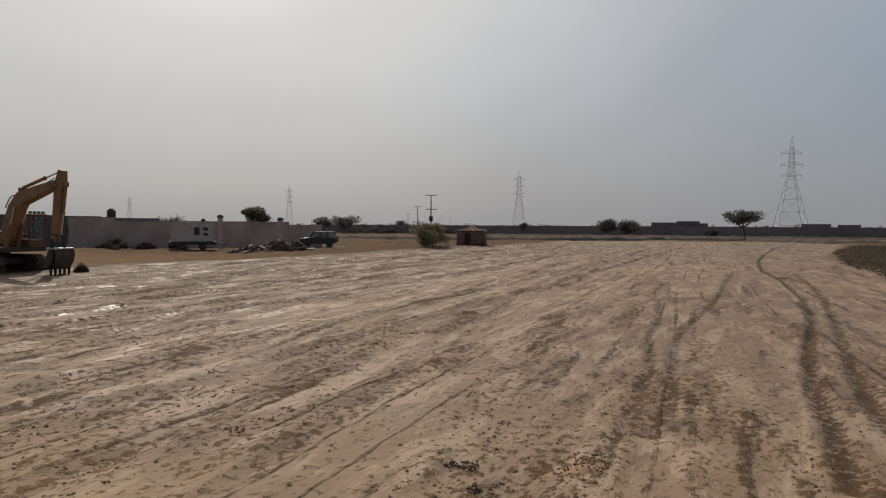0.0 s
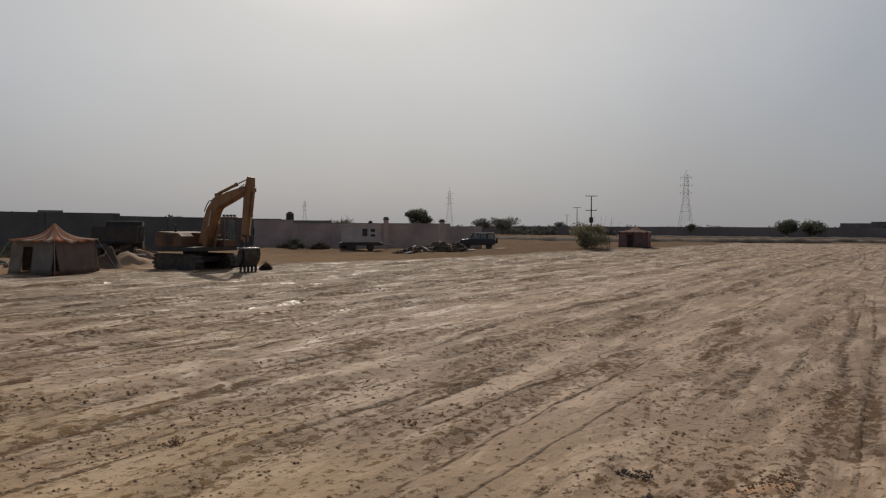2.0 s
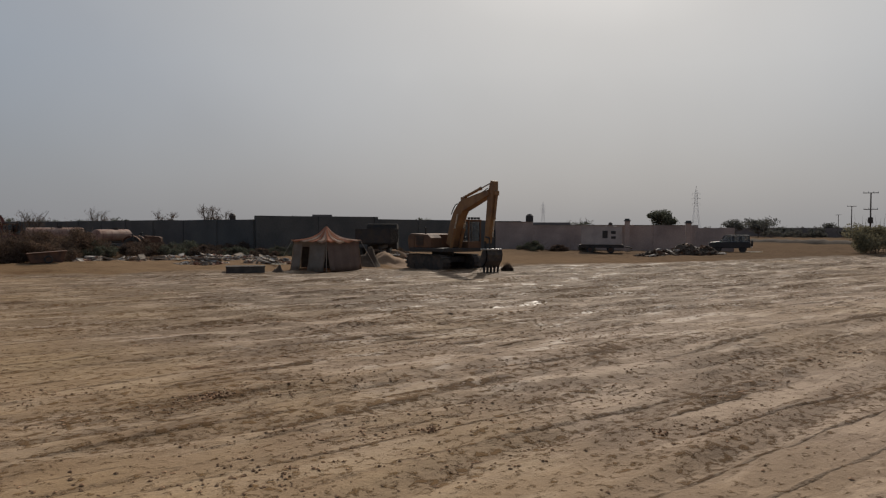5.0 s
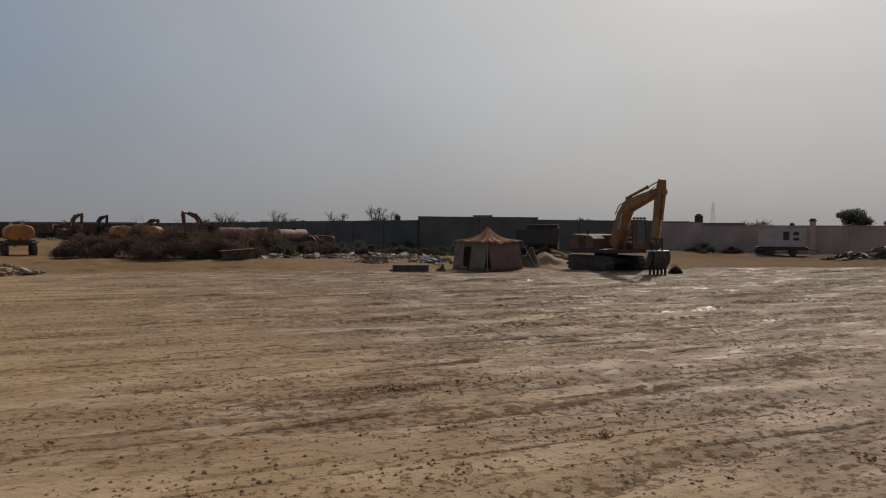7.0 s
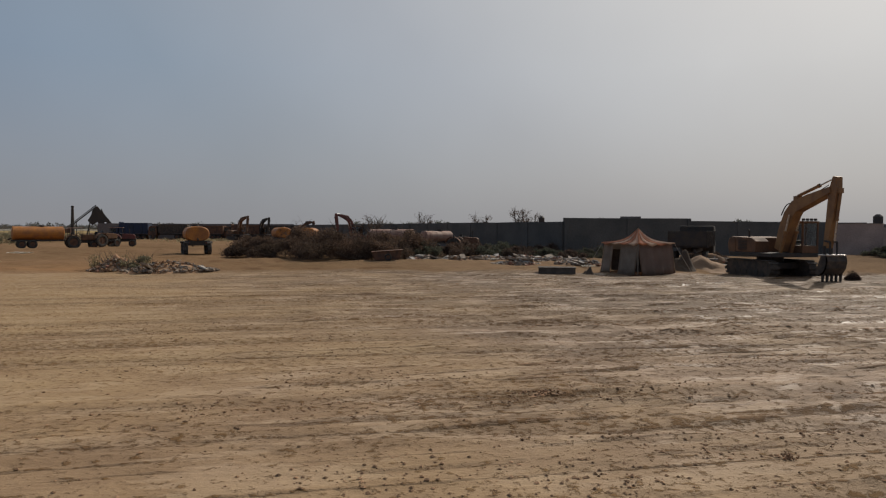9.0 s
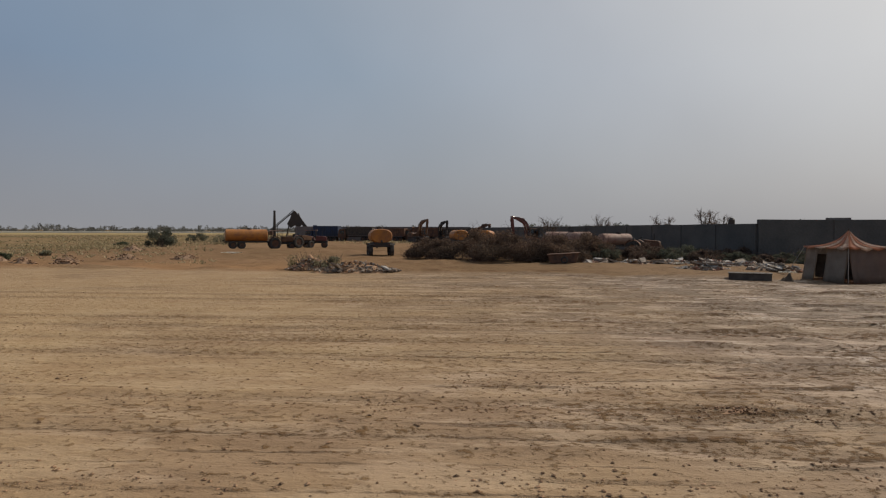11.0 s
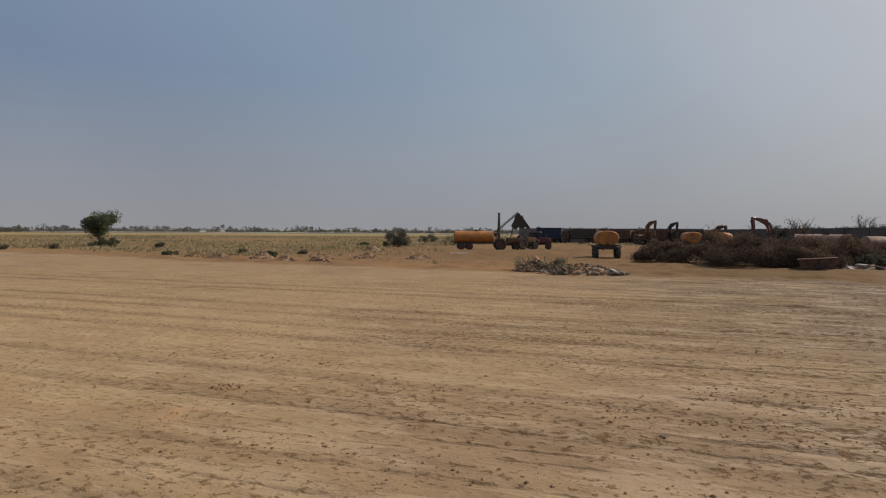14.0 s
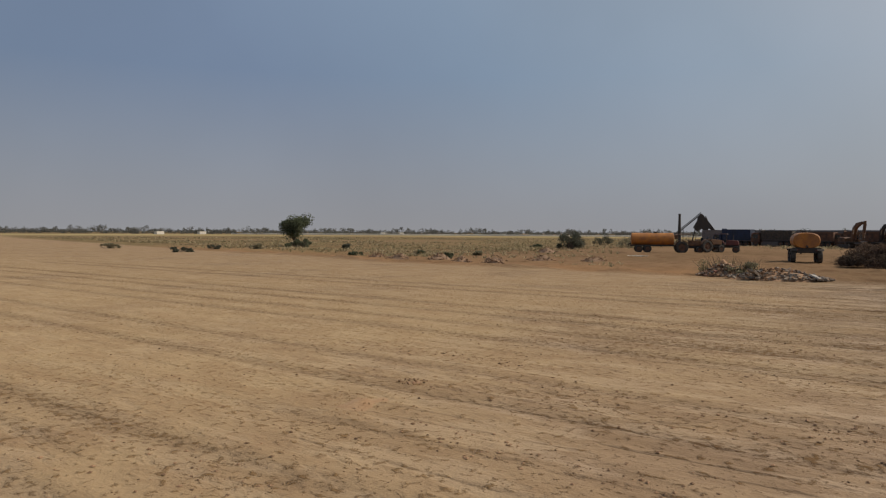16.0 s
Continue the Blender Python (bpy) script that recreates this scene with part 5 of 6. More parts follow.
for az, d, tr, paint, lab in ((86.0, 116, -55, M_RED, "rusty red excavator with raised boom before the dark wall"), (95.6, 142, 35, M_BROWN, "grimy brown excavator with raised boom in the depot"),
                              (93.9, 154, 35, M_STEEL, "dark excavator with folded boom in the depot"), (90.8, 152, 45, M_RUST, "rusty excavator with lowered boom in the depot")):
    x, y = polar(az, d)
    excavator(x, y, z_at(x, y), tr, paint, lab, line=far_line if az != 90.8 else [(0.9, 1.5), (1.4, 2.3), (2.2, 3.2), (3.0, 3.7), (4.2, 4.0), (5.2, 4.1)],
              stick=None if az != 90.8 else [(5.5, 4.35), (5.35, 3.8), (5.0, 2.8), (4.7, 1.7)], fine=False).scale = (0.9, 0.9, 0.92)


# ---- white site box on a dark trailer before the plastered wall ----
def site_box(x, y, turn):
    b = thing("site_cabin", x, y, z_at(x, y), turn, "dirty white site cabin on a dark low trailer", "cabin")
    bm = bmesh.new()
    box(bm, (0, 0, 1.72), (3.9, 2.0, 1.75), bevel=0.03)
    body = part("cabin_body", bm, M_WHITE, b)
    for px, pz, w, h in ((0.35, 1.85, 0.5, 0.75), (1.15, 2.05, 0.45, 0.3), (1.15, 1.55, 0.45, 0.25)):
        bm = bmesh.new()
        box(bm, (px, -1.012, pz), (w, 0.03, h), bevel=0.01)
        part("shutter", bm, M_STEEL, body, "dark metal shutter")
    bm = bmesh.new()
    box(bm, (0, 0, 2.63), (4.0, 2.1, 0.06), bevel=0.01)
    part("cabin_roof", bm, M_WHITE, b)
    bm = bmesh.new()
    box(bm, (0, 0, 0.68), (4.3, 1.9, 0.3), bevel=0.03)
    rod(bm, (2.1, 0, 0.65), (3.0, 0, 0.5), 0.06)
    part("trailer_frame", bm, M_STEEL, b)
    for px in (-1.1, 0.9):
        for s in (-1, 1):
            wheel(b, (px, s * 0.85, 0.34), 0.37, 0.24, M_RUST)


site_box(-45.9, 53.2, 41)


# ---- heaps, rubble, brushwood ----
def chunk_cloud(n, place, size, rnd, flat=0.5):
    """Uneven broken blocks: verts and faces."""
    base = np.array([[-1, -1, -1], [1, -1, -1], [1, 1, -1], [-1, 1, -1], [-1, -1, 1], [1, -1, 1], [1, 1, 1], [-1, 1, 1]], float)
    fc = np.array([[0, 3, 2, 1], [4, 5, 6, 7], [0, 1, 5, 4], [1, 2, 6, 5], [2, 3, 7, 6], [3, 0, 4, 7]])
    vs, fs = [], []
    for i in range(n):
        p, s = place(i), size * (0.35 + 1.3 * rnd.random() ** 2)
        v = (base + rnd.normal(size=(8, 3)) * 0.16) * s * np.array([1, 0.75, flat])
        r = np.array(Euler(rnd.normal(size=3) * (0.35, 0.35, 2)).to_matrix())
        vs.append(v @ r.T + p)
        fs.append(fc + 8 * i)
    return np.concatenate(vs).tolist(), np.concatenate(fs).tolist()


def heap(bm, w, d, h, seed, n=26):
    """A lumpy mound mesh, sunk a little into the ground."""
    g = np.linspace(-1, 1, n)
    vs = []
    for v in g:
        for u in g:
            r2 = min(1.0, math.hypot(u, v))
            k = 0.5 + 0.5 * math.cos(math.pi * r2)
            e = float(fbm(np.array([u * 2.5 + seed]), np.array([v * 2.5]), seed)[0])
            vs.append(bm.verts.new((u * w / 2, v * d / 2, h * k * (1 + 1.3 * e) - 0.12)))
    for j in range(n - 1):
        for i in range(n - 1):
            bm.faces.new((vs[j * n + i], vs[j * n + i + 1], vs[(j + 1) * n + i + 1], vs[(j + 1) * n + i]))


def mound(name, x, y, w, d, h, turn, material, label, seed, category="mound"):
    t = thing(name, x, y, z_at(x, y), turn, label, category, "earth mounds")
    bm = bmesh.new()
    heap(bm, w, d, h, seed)
    part("mound_body", bm, material, t, smooth=True)
    return t


def rubble(x, y, w, d, h, turn, label, seed, n=160, mats=None, size=0.13, slabs=8, heap_mat=None):
    rnd = np.random.default_rng(seed)
    t = thing("rubble_heap", x, y, z_at(x, y), turn, label, "rubble", "rubble heaps")
    bm = bmesh.new()
    heap(bm, w * 1.1, d * 1.1, h, seed)
    part("mound_body", bm, heap_mat or M_CLOD, t, smooth=True)

    def place(i):
        a, q = rnd.random() * 6.283, math.sqrt(rnd.random())
        k = 0.5 + 0.5 * math.cos(math.pi * q * 0.95)
        return np.array([q * math.cos(a) * w / 2, q * math.sin(a) * d / 2, h * k * 0.95 + 0.02])
    for j, m_ in enumerate(mats or (M_CONC, M_BRICK, M_CONCPALE)):
        v, f = chunk_cloud(n // (j + 1), place, size, rnd)
        tagged(raw("broken_stone", v, f, m_, t), kind="stuff")
    for i in range(slabs):
        p = place(i)
        bm = bmesh.new()
        box(bm, (0, 0, 0), (0.5 + 0.7 * rnd.random(), 0.3 + 0.3 * rnd.random(), 0.06 + 0.05 * rnd.random()), bevel=0.012)
        for v_ in bm.verts:
            v_.co += Vector(rnd.normal(size=3)) * 0.02
        o = part("slab", bm, (M_CONCPALE, M_CONC)[i % 2], t)
        o.matrix_basis = pose(p[0], p[1], p[2] + 0.08, rnd.normal() * 14, rnd.normal() * 14, rnd.random() * 360)
    return t


mound("sand_mound", -39.6, 24.4, 5.2, 3.6, 0.72, 20, M_SAND, "heap of pale sand beside the tent", 3)
mound("covered_heap", -39.0, 22.2, 2.4, 2.0, 1.05, 40, M_DARKEARTH, "dark covered heap against the tent", 9, "heap")
rubble(-42.6, 26.6, 6.0, 2.4, 0.55, 60, "low rubble of pale slabs between tent and excavator", 5, n=110, size=0.09, slabs=6, heap_mat=M_SAND)
rubble(-42.3, -8.2, 5.6, 2.6, 0.55, 95, "low heap of broken concrete and stones on dry earth", 6, n=320, size=0.07, slabs=2, mats=(M_CONC, M_CLOD, M_CONC), heap_mat=M_CLOD)
rubble(-43.6, -11.4, 3.2, 2.4, 0.75, 95, "earthy heap of stones with dead weeds", 16, n=220, size=0.06, slabs=0, mats=(M_CLOD, M_CONC, M_BRICK), heap_mat=M_CLOD)
for i, (az, d, w) in enumerate(((80.6, 55, 3.2), (78.0, 56, 4.0), (75.2, 57, 5.0), (72.6, 56, 4.2), (70.0, 54, 4.0), (73.5, 49, 4.0), (68.2, 49, 3.6))):
    x, y = polar(az, d)
    rubble(x, y, w, 2.2, 0.32, az + (i * 37) % 50 - 20, "scattered broken slabs and pale plaster debris on sand", 30 + i, n=80, size=0.09, slabs=6, mats=(M_CONC, M_BRICK, M_CONCPALE), heap_mat=M_SAND)
for i, (az, d, w, h) in enumerate(((36.2, 64, 4.6, 0.55), (34.4, 66, 3.6, 0.95), (32.9, 67, 3.2, 0.8))):
    x, y = polar(az, d)
    rubble(x, y, w, 2.4, h, az, "dark heap of rubble and scrap before the plastered wall", 50 + i, n=150, size=0.1, slabs=3, mats=(M_DARKEARTH, M_BROWN, M_DARKEARTH), heap_mat=M_DARKEARTH)
for i, (x, y, w, h) in enumerate(((-50.2, -37.4, 3.0, 0.6), (-47.8, -33.4, 2.6, 0.45), (-52.6, -33.0, 2.8, 0.55), (-49.4, -41.5, 2.6, 0.5), (-54.5, -29.5, 3.0, 0.45), (-57.0, -25.5, 2.8, 0.4), (-78.0, -41.0, 3.6, 0.7), (-51.0, -45.5, 2.4, 0.4), (-46.8, -29.6, 2.2, 0.35))):
    rubble(x, y, w, w * 0.8, h, i * 33, "low crumbly heap of dug brown earth in the scrub", 60 + i, n=70, size=0.055, slabs=0, mats=(M_DUG, M_CLOD), heap_mat=M_DUG)


def brush_heap(x, y, w, h, seed, label, n_tw=500, stretch=(1, 1), turn=0, m_=None, m_leaf=None):
    """Cut thorn brushwood, heaped: tangled twigs and withered leaves."""
    rnd = np.random.default_rng(seed)
    t = thing("brush_heap", x, y, z_at(x, y), turn, label, "brushwood", "brush heaps")
    bm = bmesh.new()
    for i in range(n_tw):
        a, q = rnd.random() * 6.283, math.sqrt(rnd.random()) * w / 2
        k = max(0.12, 1 - (2 * q / w) ** 2)
        p = Vector((q * math.cos(a) * stretch[0], q * math.sin(a) * stretch[1], h * k * rnd.random() * 0.9))
        d = Vector((rnd.normal(), rnd.normal(), 0.25 + 0.6 * rnd.random())).normalized() * (0.4 + 0.8 * rnd.random()) * h * 0.5
        q0 = p + d * 0.55 + Vector(rnd.normal(size=3)) * 0.08
        rod(bm, p, q0, 0.014, 0.010, 3)
        rod(bm, q0, p + d + Vector(rnd.normal(size=3)) * 0.1, 0.010, 0.003, 3)
    tagged(part("twig_tangle", bm, m_ or M_TWIG, t), kind="stuff")
    cents, rads = [], []
    for i in range(26):
        a, q = rnd.random() * 6.283, math.sqrt(rnd.random()) * w * 0.46
        k = max(0.15, 1 - (2 * q / w) ** 2 * 0.8)
        cents.append((q * math.cos(a) * stretch[0], q * math.sin(a) * stretch[1], h * k * (0.2 + 0.55 * rnd.random())))
        rads.append(h * (0.2 + 0.16 * rnd.random()))
    v, f = leaf_cloud(cents, rads, int(n_tw * 46), 0.065, rnd, 0.8)
    v[:, 2] = np.maximum(v[:, 2], 0)
    tagged(raw("withered_leaves", v.tolist(), f.tolist(), m_leaf or M_WITHER, t), kind="stuff")
    return t


BR = "heap of cut brown thorn brushwood on dry earth"
brush_heap(-62.5, -5.0, 5.4, 2.3, 71, BR, 420)
brush_heap(-60.5, -1.6, 6.6, 3.1, 72, BR, 520)
brush_heap(-57.6, 1.8, 6.6, 3.0, 73, BR, 520)
brush_heap(-57.0, 5.2, 5.8, 2.8, 74, BR, 460)
brush_heap(-60.5, 8.4, 5.4, 2.6, 75, BR, 320)
for i, (az, d, w, h) in enumerate(((48.6, 41.3, 0.55, 0.4), (81.0, 60, 4.0, 1.5), (78.4, 62, 4.6, 1.35), (75.6, 63, 4.6, 1.3), (73.0, 62, 4.2, 1.2), (70.6, 62, 4.0, 1.2), (68.3, 60, 3.4, 1.0), (46.3, 75, 3.6, 1.1), (44.3, 74.6, 2.6, 0.8), (41.9, 76, 2.0, 1.0), (58.2, 62, 3.4, 1.0), (82.5, 66, 4.4, 1.6), (76.8, 67, 4.6, 1.6), (74.2, 68, 4.6, 1.5), (71.6, 66, 4.4, 1.5), (66.6, 61, 4.0, 1.3), (69.4, 66, 4.2, 1.5))):
    x, y = polar(az, d)
    brush_heap(x, y, w, h, 80 + i, "dark withered weeds along the boundary wall", 170, m_leaf=M_LEAFDARK if i % 2 else M_TWIG)
bush(-44.2, -12.0, 2.6, 1.35, 2600, 0.05, M_STRAW, "dead straw-coloured weeds on the earth heap", 91, name="weeds")
bush(-43.4, -10.2, 2.3, 1.05, 2600, 0.05, M_LEAFPALE, "grey green weeds on the earth heap", 92, name="weeds")
# dark weeds at the field's edge, one low sheet of leaves and stems
rnd = np.random.default_rng(40)
wx, wy = 8 + 16 * rnd.random(110000), 30 + 62 * rnd.random(110000)
lim = np.interp(wy, [20, 38, 55, 75, 100], [13, 8.7, 9.4, 12.2, 17]) + 1.2 * fbm(wx * 0.4, wy * 0.4, 7)
ok = (wx > lim) & (wx < lim + 9) & (rnd.random(110000) < 0.75)
wx, wy = wx[ok], wy[ok]
wz = np.array([0.04 + 0.5 * r for r in rnd.random(len(wx))]) * (0.6 + np.clip(fbm(wx * 0.3, wy * 0.3, 9) + 0.5, 0, 1)) * np.clip((wx - lim[ok]) / 1.5, 0.15, 1) + ground_height(wx, wy)
k = len(wx)
a_ = rnd.normal(size=(k, 3)) * (1, 1, 0.6)
a_ /= np.linalg.norm(a_, axis=1)[:, None]
b_ = np.cross(a_, rnd.normal(size=(k, 3)))
b_ /= np.linalg.norm(b_, axis=1)[:, None]
sz = 0.06 * (0.5 + rnd.random((k, 1)))
pp = np.stack([wx, wy, wz], 1)
v = np.stack([pp - a_ * sz, pp - b_ * sz * 0.5, pp + a_ * sz, pp + b_ * sz * 0.5], 1).reshape(-1, 3)
for nm, sel, m_, lab in (("weeds", slice(0, k // 3), M_LEAFDARK, "low dark green weeds covering the ground beside the field"), ("dead_weeds", slice(k // 3, k), M_TWIG, "low brown withered weeds beside the field")):
    vv = v.reshape(-1, 4, 3)[sel].reshape(-1, 3)
    i4 = np.arange(len(vv) // 4)[:, None] * 4
    tagged(raw(nm, vv.tolist(), np.concatenate([i4 + [[0, 1, 2]], i4 + [[0, 2, 3]]]).tolist(), m_), lab, "weeds", kind="stuff")


def scrap_trailer(x, y, turn):
    t = thing("scrap_trailer", x, y, z_at(x, y), turn, "rusty brown tipping trailer tub on the ground", "trailer")
    bm = bmesh.new()
    out = [(-1.35, 0.75), (1.35, 0.95), (1.1, 0.05), (-1.1, 0.0)]
    slab(bm, out, -0.7, 0.7, 0.05)
    tub = part("tub", bm, M_RUST, t)
    bm = bmesh.new()
    slab(bm, [(-1.4, 0.74), (1.4, 0.94), (1.4, 1.01), (-1.4, 0.81)], -0.76, 0.76, 0.01)
    part("rim", bm, M_RUST, tub)
    for s in (-1, 1):
        wheel(t, (0.1, s * 0.82, 0.3), 0.33, 0.2, M_RUST)


scrap_trailer(-52.6, 5.6, 84)
bpy.data.objects["scrap_trailer"].scale = (0.85, 0.85, 0.8)


def timber_platform(x, y, turn):
    t = thing("timber_platform", x, y, z_at(x, y), turn, "low dark timber platform standing on the sand", "platform")
    for i in range(7):
        bm = bmesh.new()
        box(bm, (-0.95 + i * 0.317, 0, 0.39), (0.29, 1.3, 0.05), bevel=0.008)
        part("plank", bm, M_DARKWOOD, t)
    for px in (-1, 1):
        for py in (-0.55, 0.55):
            bm = bmesh.new()
            box(bm, (px, py, 0.15), (0.12, 0.12, 0.42), bevel=0.01)
            part("leg", bm, M_DARKWOOD, t)
    bm = bmesh.new()
    for py in (-0.58, 0.58):
        box(bm, (0, py, 0.17), (2.1, 0.07, 0.38))
    part("rail", bm, M_DARKWOOD, t)


timber_platform(-38.6, 14.0, 70)
mound("covered_heap", -37.8, 15.6, 1.5, 1.1, 0.45, 10, M_DARKEARTH, "small dark heap beside the timber platform", 12, "heap")


# ---- dark earth bank across the field's far end ----
def bank(points, width, h, material, label, seed):
    rnd = np.random.default_rng(seed)
    t = thing("earth_bank", points[0][0], points[0][1], 0, 0, label, "bank", kind="structure")
    o = Vector(points[0])
    vs, fs = [], []
    line = []
    for a, b in zip(points, points[1:]):
        a, b = Vector(a), Vector(b)
        k = int((b - a).length / 0.8)
        line += [a.lerp(b, i / k) for i in range(k)]
    prof = [(-0.5, -0.25), (-0.28, 0.55), (-0.08, 0.95), (0.1, 1.0), (0.3, 0.6), (0.5, -0.25)]
    for i, p in enumerate(line):
        d = (line[min(i + 1, len(line) - 1)] - line[max(i - 1, 0)]).normalized()
        nr = Vector((-d.y, d.x))
        hh = h * (0.7 + 0.6 * rnd.random())
        for u, z in prof:
            q = p + nr * (u * width + rnd.normal() * 0.08) - o
            vs.append((q.x, q.y, z * hh + rnd.normal() * 0.03))
    m_ = len(prof)
    for i in range(len(line) - 1):
        for j in range(m_ - 1):
            fs.append((i * m_ + j, i * m_ + j + 1, (i + 1) * m_ + j + 1, (i + 1) * m_ + j))
    raw("bank_body", vs, fs, material, t, smooth=True)


bank([(-70, 112), (-48, 114), (-34, 118), (-22, 124), (-6, 134), (8, 138), (20, 126), (40, 120), (80, 118)], 3.0, 0.7, M_DARKEARTH, "low dark earth bank across the field's far end", 4)
bank([(-60, 168), (-20, 176), (30, 172), (90, 168)], 3.0, 0.5, M_DARKEARTH, "low dark earth bank beside the far track", 5)


# ---- batching plant, chimney ----
def batching_plant(x, y, turn):
    t = thing("batching_plant", x, y, 0, turn, "dark steel conveyor and hopper tower of a batching plant", "plant")
    bm = bmesh.new()
    slab(bm, [(-0.35, 9.1), (0.35, 9.1), (2.0, 6.9), (3.9, 4.2), (3.3, 3.7), (2.2, 4.6), (1.2, 3.4), (0.2, 4.5), (-1.0, 3.6), (-2.2, 4.9), (-1.3, 6.6)], -1.5, 1.5, 0.08)
    part("hopper", bm, M_STEEL, t)
    for px in (-2.6, 4.4):
        for py in (-1.6, 1.6):
            bm = bmesh.new()
            rod(bm, (px, py, -0.1), (px * 0.28, py * 0.8, 8.4), 0.14, seg=6)
            part("tower_leg", bm, M_STEEL, t)
    for z in (2.4, 4.6):
        bm = bmesh.new()
        box(bm, (0.4, -1.5, z), (4.6, 0.14, 0.14))
        part("tower_brace", bm, M_STEEL, t)
        bm = bmesh.new()
        box(bm, (0.4, 1.5, z), (4.6, 0.14, 0.14))
        part("tower_brace", bm, M_STEEL, t)
    bm = bmesh.new()
    a, b = Vector((-7.6, 0, 2.2)), Vector((-0.1, 0, 9.0))
    for s in (-0.5, 0.5):
        rod(bm, a + Vector((0, s, 0)), b + Vector((0, s, 0)), 0.14, seg=6)
        rod(bm, a + Vector((0, s, 0.55)), b + Vector((0, s, 0.55)), 0.08, seg=6)
    for i in range(14):
        p = a.lerp(b, i / 13)
        rod(bm, p + Vector((0, -0.5, 0)), p + Vector((0, 0.5, 0.5)), 0.06, seg=5)
    part("conveyor", bm, M_STEEL, t)
    bm = bmesh.new()
    rod(bm, (-5, 0, -0.1), (-5, 0, 4.5), 0.12, seg=6)
    part("conveyor_prop", bm, M_STEEL, t)
    bm = bmesh.new()
    box(bm, (-8.0, 0, 1.9), (3.2, 2.6, 1.2), bevel=0.06)
    part("feed_bin", bm, M_RUST, t)


x, y = polar(105.55, 200)
batching_plant(x, y, 104)
bpy.data.objects["batching_plant"].scale = (0.92, 0.92, 0.88)
x, y = polar(107.1, 240)
ch = thing("brick_chimney", x, y, 0, 0, "tall thin sooty dark brick kiln chimney", "chimney")
bm = bmesh.new()
rod(bm, (0, 0, -0.2), (0, 0, 8.8), 0.62, 0.36, 16)
part("shaft", bm, M_STEEL, ch)
bm = bmesh.new()
rod(bm, (0, 0, 8.7), (0, 0, 9.2), 0.43, 0.41, 16)
part("rim", bm, M_STEEL, ch)


# ---- pylons and poles ----
def pylon(az, d, height, base_w, waist_w, waist_z, arms, label, r=0.13):
    x, y = polar(az, d)
    t = thing("pylon", x, y, 0, az + 12, label, "pylon", "power pylons")
    hw, bw = waist_w / 2, base_w / 2
    top = height * 0.97
    for sx in (-1, 1):
        for sy in (-1, 1):
            bm = bmesh.new()
            rod(bm, (sx * bw, sy * bw, -0.3), (sx * hw, sy * hw, waist_z), r, r * 0.85, 5)
            rod(bm, (sx * hw, sy * hw, waist_z), (sx * hw * 0.7, sy * hw * 0.7, arms[0][0]), r * 0.85, r * 0.7, 5)
            rod(bm, (sx * hw * 0.7, sy * hw * 0.7, arms[0][0]), (0, 0, height), r * 0.7, r * 0.35, 5)
            part("leg", bm, M_GALV, t)

    def half(z):
        return bw + (hw - bw) * z / waist_z if z < waist_z else (hw * (1 - 0.3 * (z - waist_z) / (arms[0][0] - waist_z)) if z < arms[0][0] else hw * 0.7 * (height - z) / (height - arms[0][0]))
    bm = bmesh.new()
    zs = [0.14 * waist_z, 0.38 * waist_z, 0.6 * waist_z, 0.8 * waist_z, waist_z]
    n = 5
    zs += [waist_z + (arms[0][0] - waist_z) * i / n for i in range(1, n + 1)] + [arms[0][0] + (height - arms[0][0]) * 0.4]
    for z0, z1 in zip(zs, zs[1:]):
        a, b = half(z0), half(z1)
        for k in range(4):
            c0 = [(-1, -1), (1, -1), (1, 1), (-1, 1)][k]
            c1 = [(1, -1), (1, 1), (-1, 1), (-1, -1)][k]
            rod(bm, (c0[0] * a, c0[1] * a, z0), (c1[0] * b, c1[1] * b, z1), r * 0.42, seg=4)
            rod(bm, (c1[0] * a, c1[1] * a, z0), (c0[0] * b, c0[1] * b, z1), r * 0.42, seg=4)
            rod(bm, (c0[0] * a, c0[1] * a, z0), (c1[0] * a, c1[1] * a, z0), r * (0.9 if z0 == zs[0] else 0.5), seg=4)
    part("bracing", bm, M_GALV, t)
    for z, w in arms:
        bm = bmesh.new()
        rod(bm, (-w, 0, z), (w, 0, z), r * 1.1, seg=5)
        for s in (-1, 1):
            rod(bm, (s * w, 0, z), (s * half(z), 0, z + 1.3), r * 0.6, seg=4)
            rod(bm, (s * w, 0, z), (s * half(z), 0.6, z), r * 0.6, seg=4)
            rod(bm, (s * w * 0.95, 0, z), (s * w * 0.95, 0, z - 1.6), r * 0.7, seg=5)
        part("crossarm", bm, M_GALV, t)


pylon(-6.2, 330, 42.0, 13.0, 2.6, 24.6, [(34.4, 4.2), (29.5, 4.6), (24.8, 4.2)], "tall grey steel lattice pylon beyond the field", 0.10)
pylon(14.38, 430, 36.5, 8.0, 3.0, 20.0, [(32.0, 3.4), (27.5, 3.6), (23.0, 3.4)], "grey steel lattice pylon far beyond the long wall", 0.085)
pylon(33.35, 640, 40.0, 7.0, 2.8, 22.0, [(33.0, 3.4), (28.5, 3.6), (24.0, 3.4)], "distant grey steel lattice pylon above the wall", 0.075)
pylon(45.3, 950, 39.0, 7.0, 2.8, 22.0, [(33.0, 3.4), (28.5, 3.6), (24.0, 3.4)], "very distant grey steel lattice pylon", 0.09)


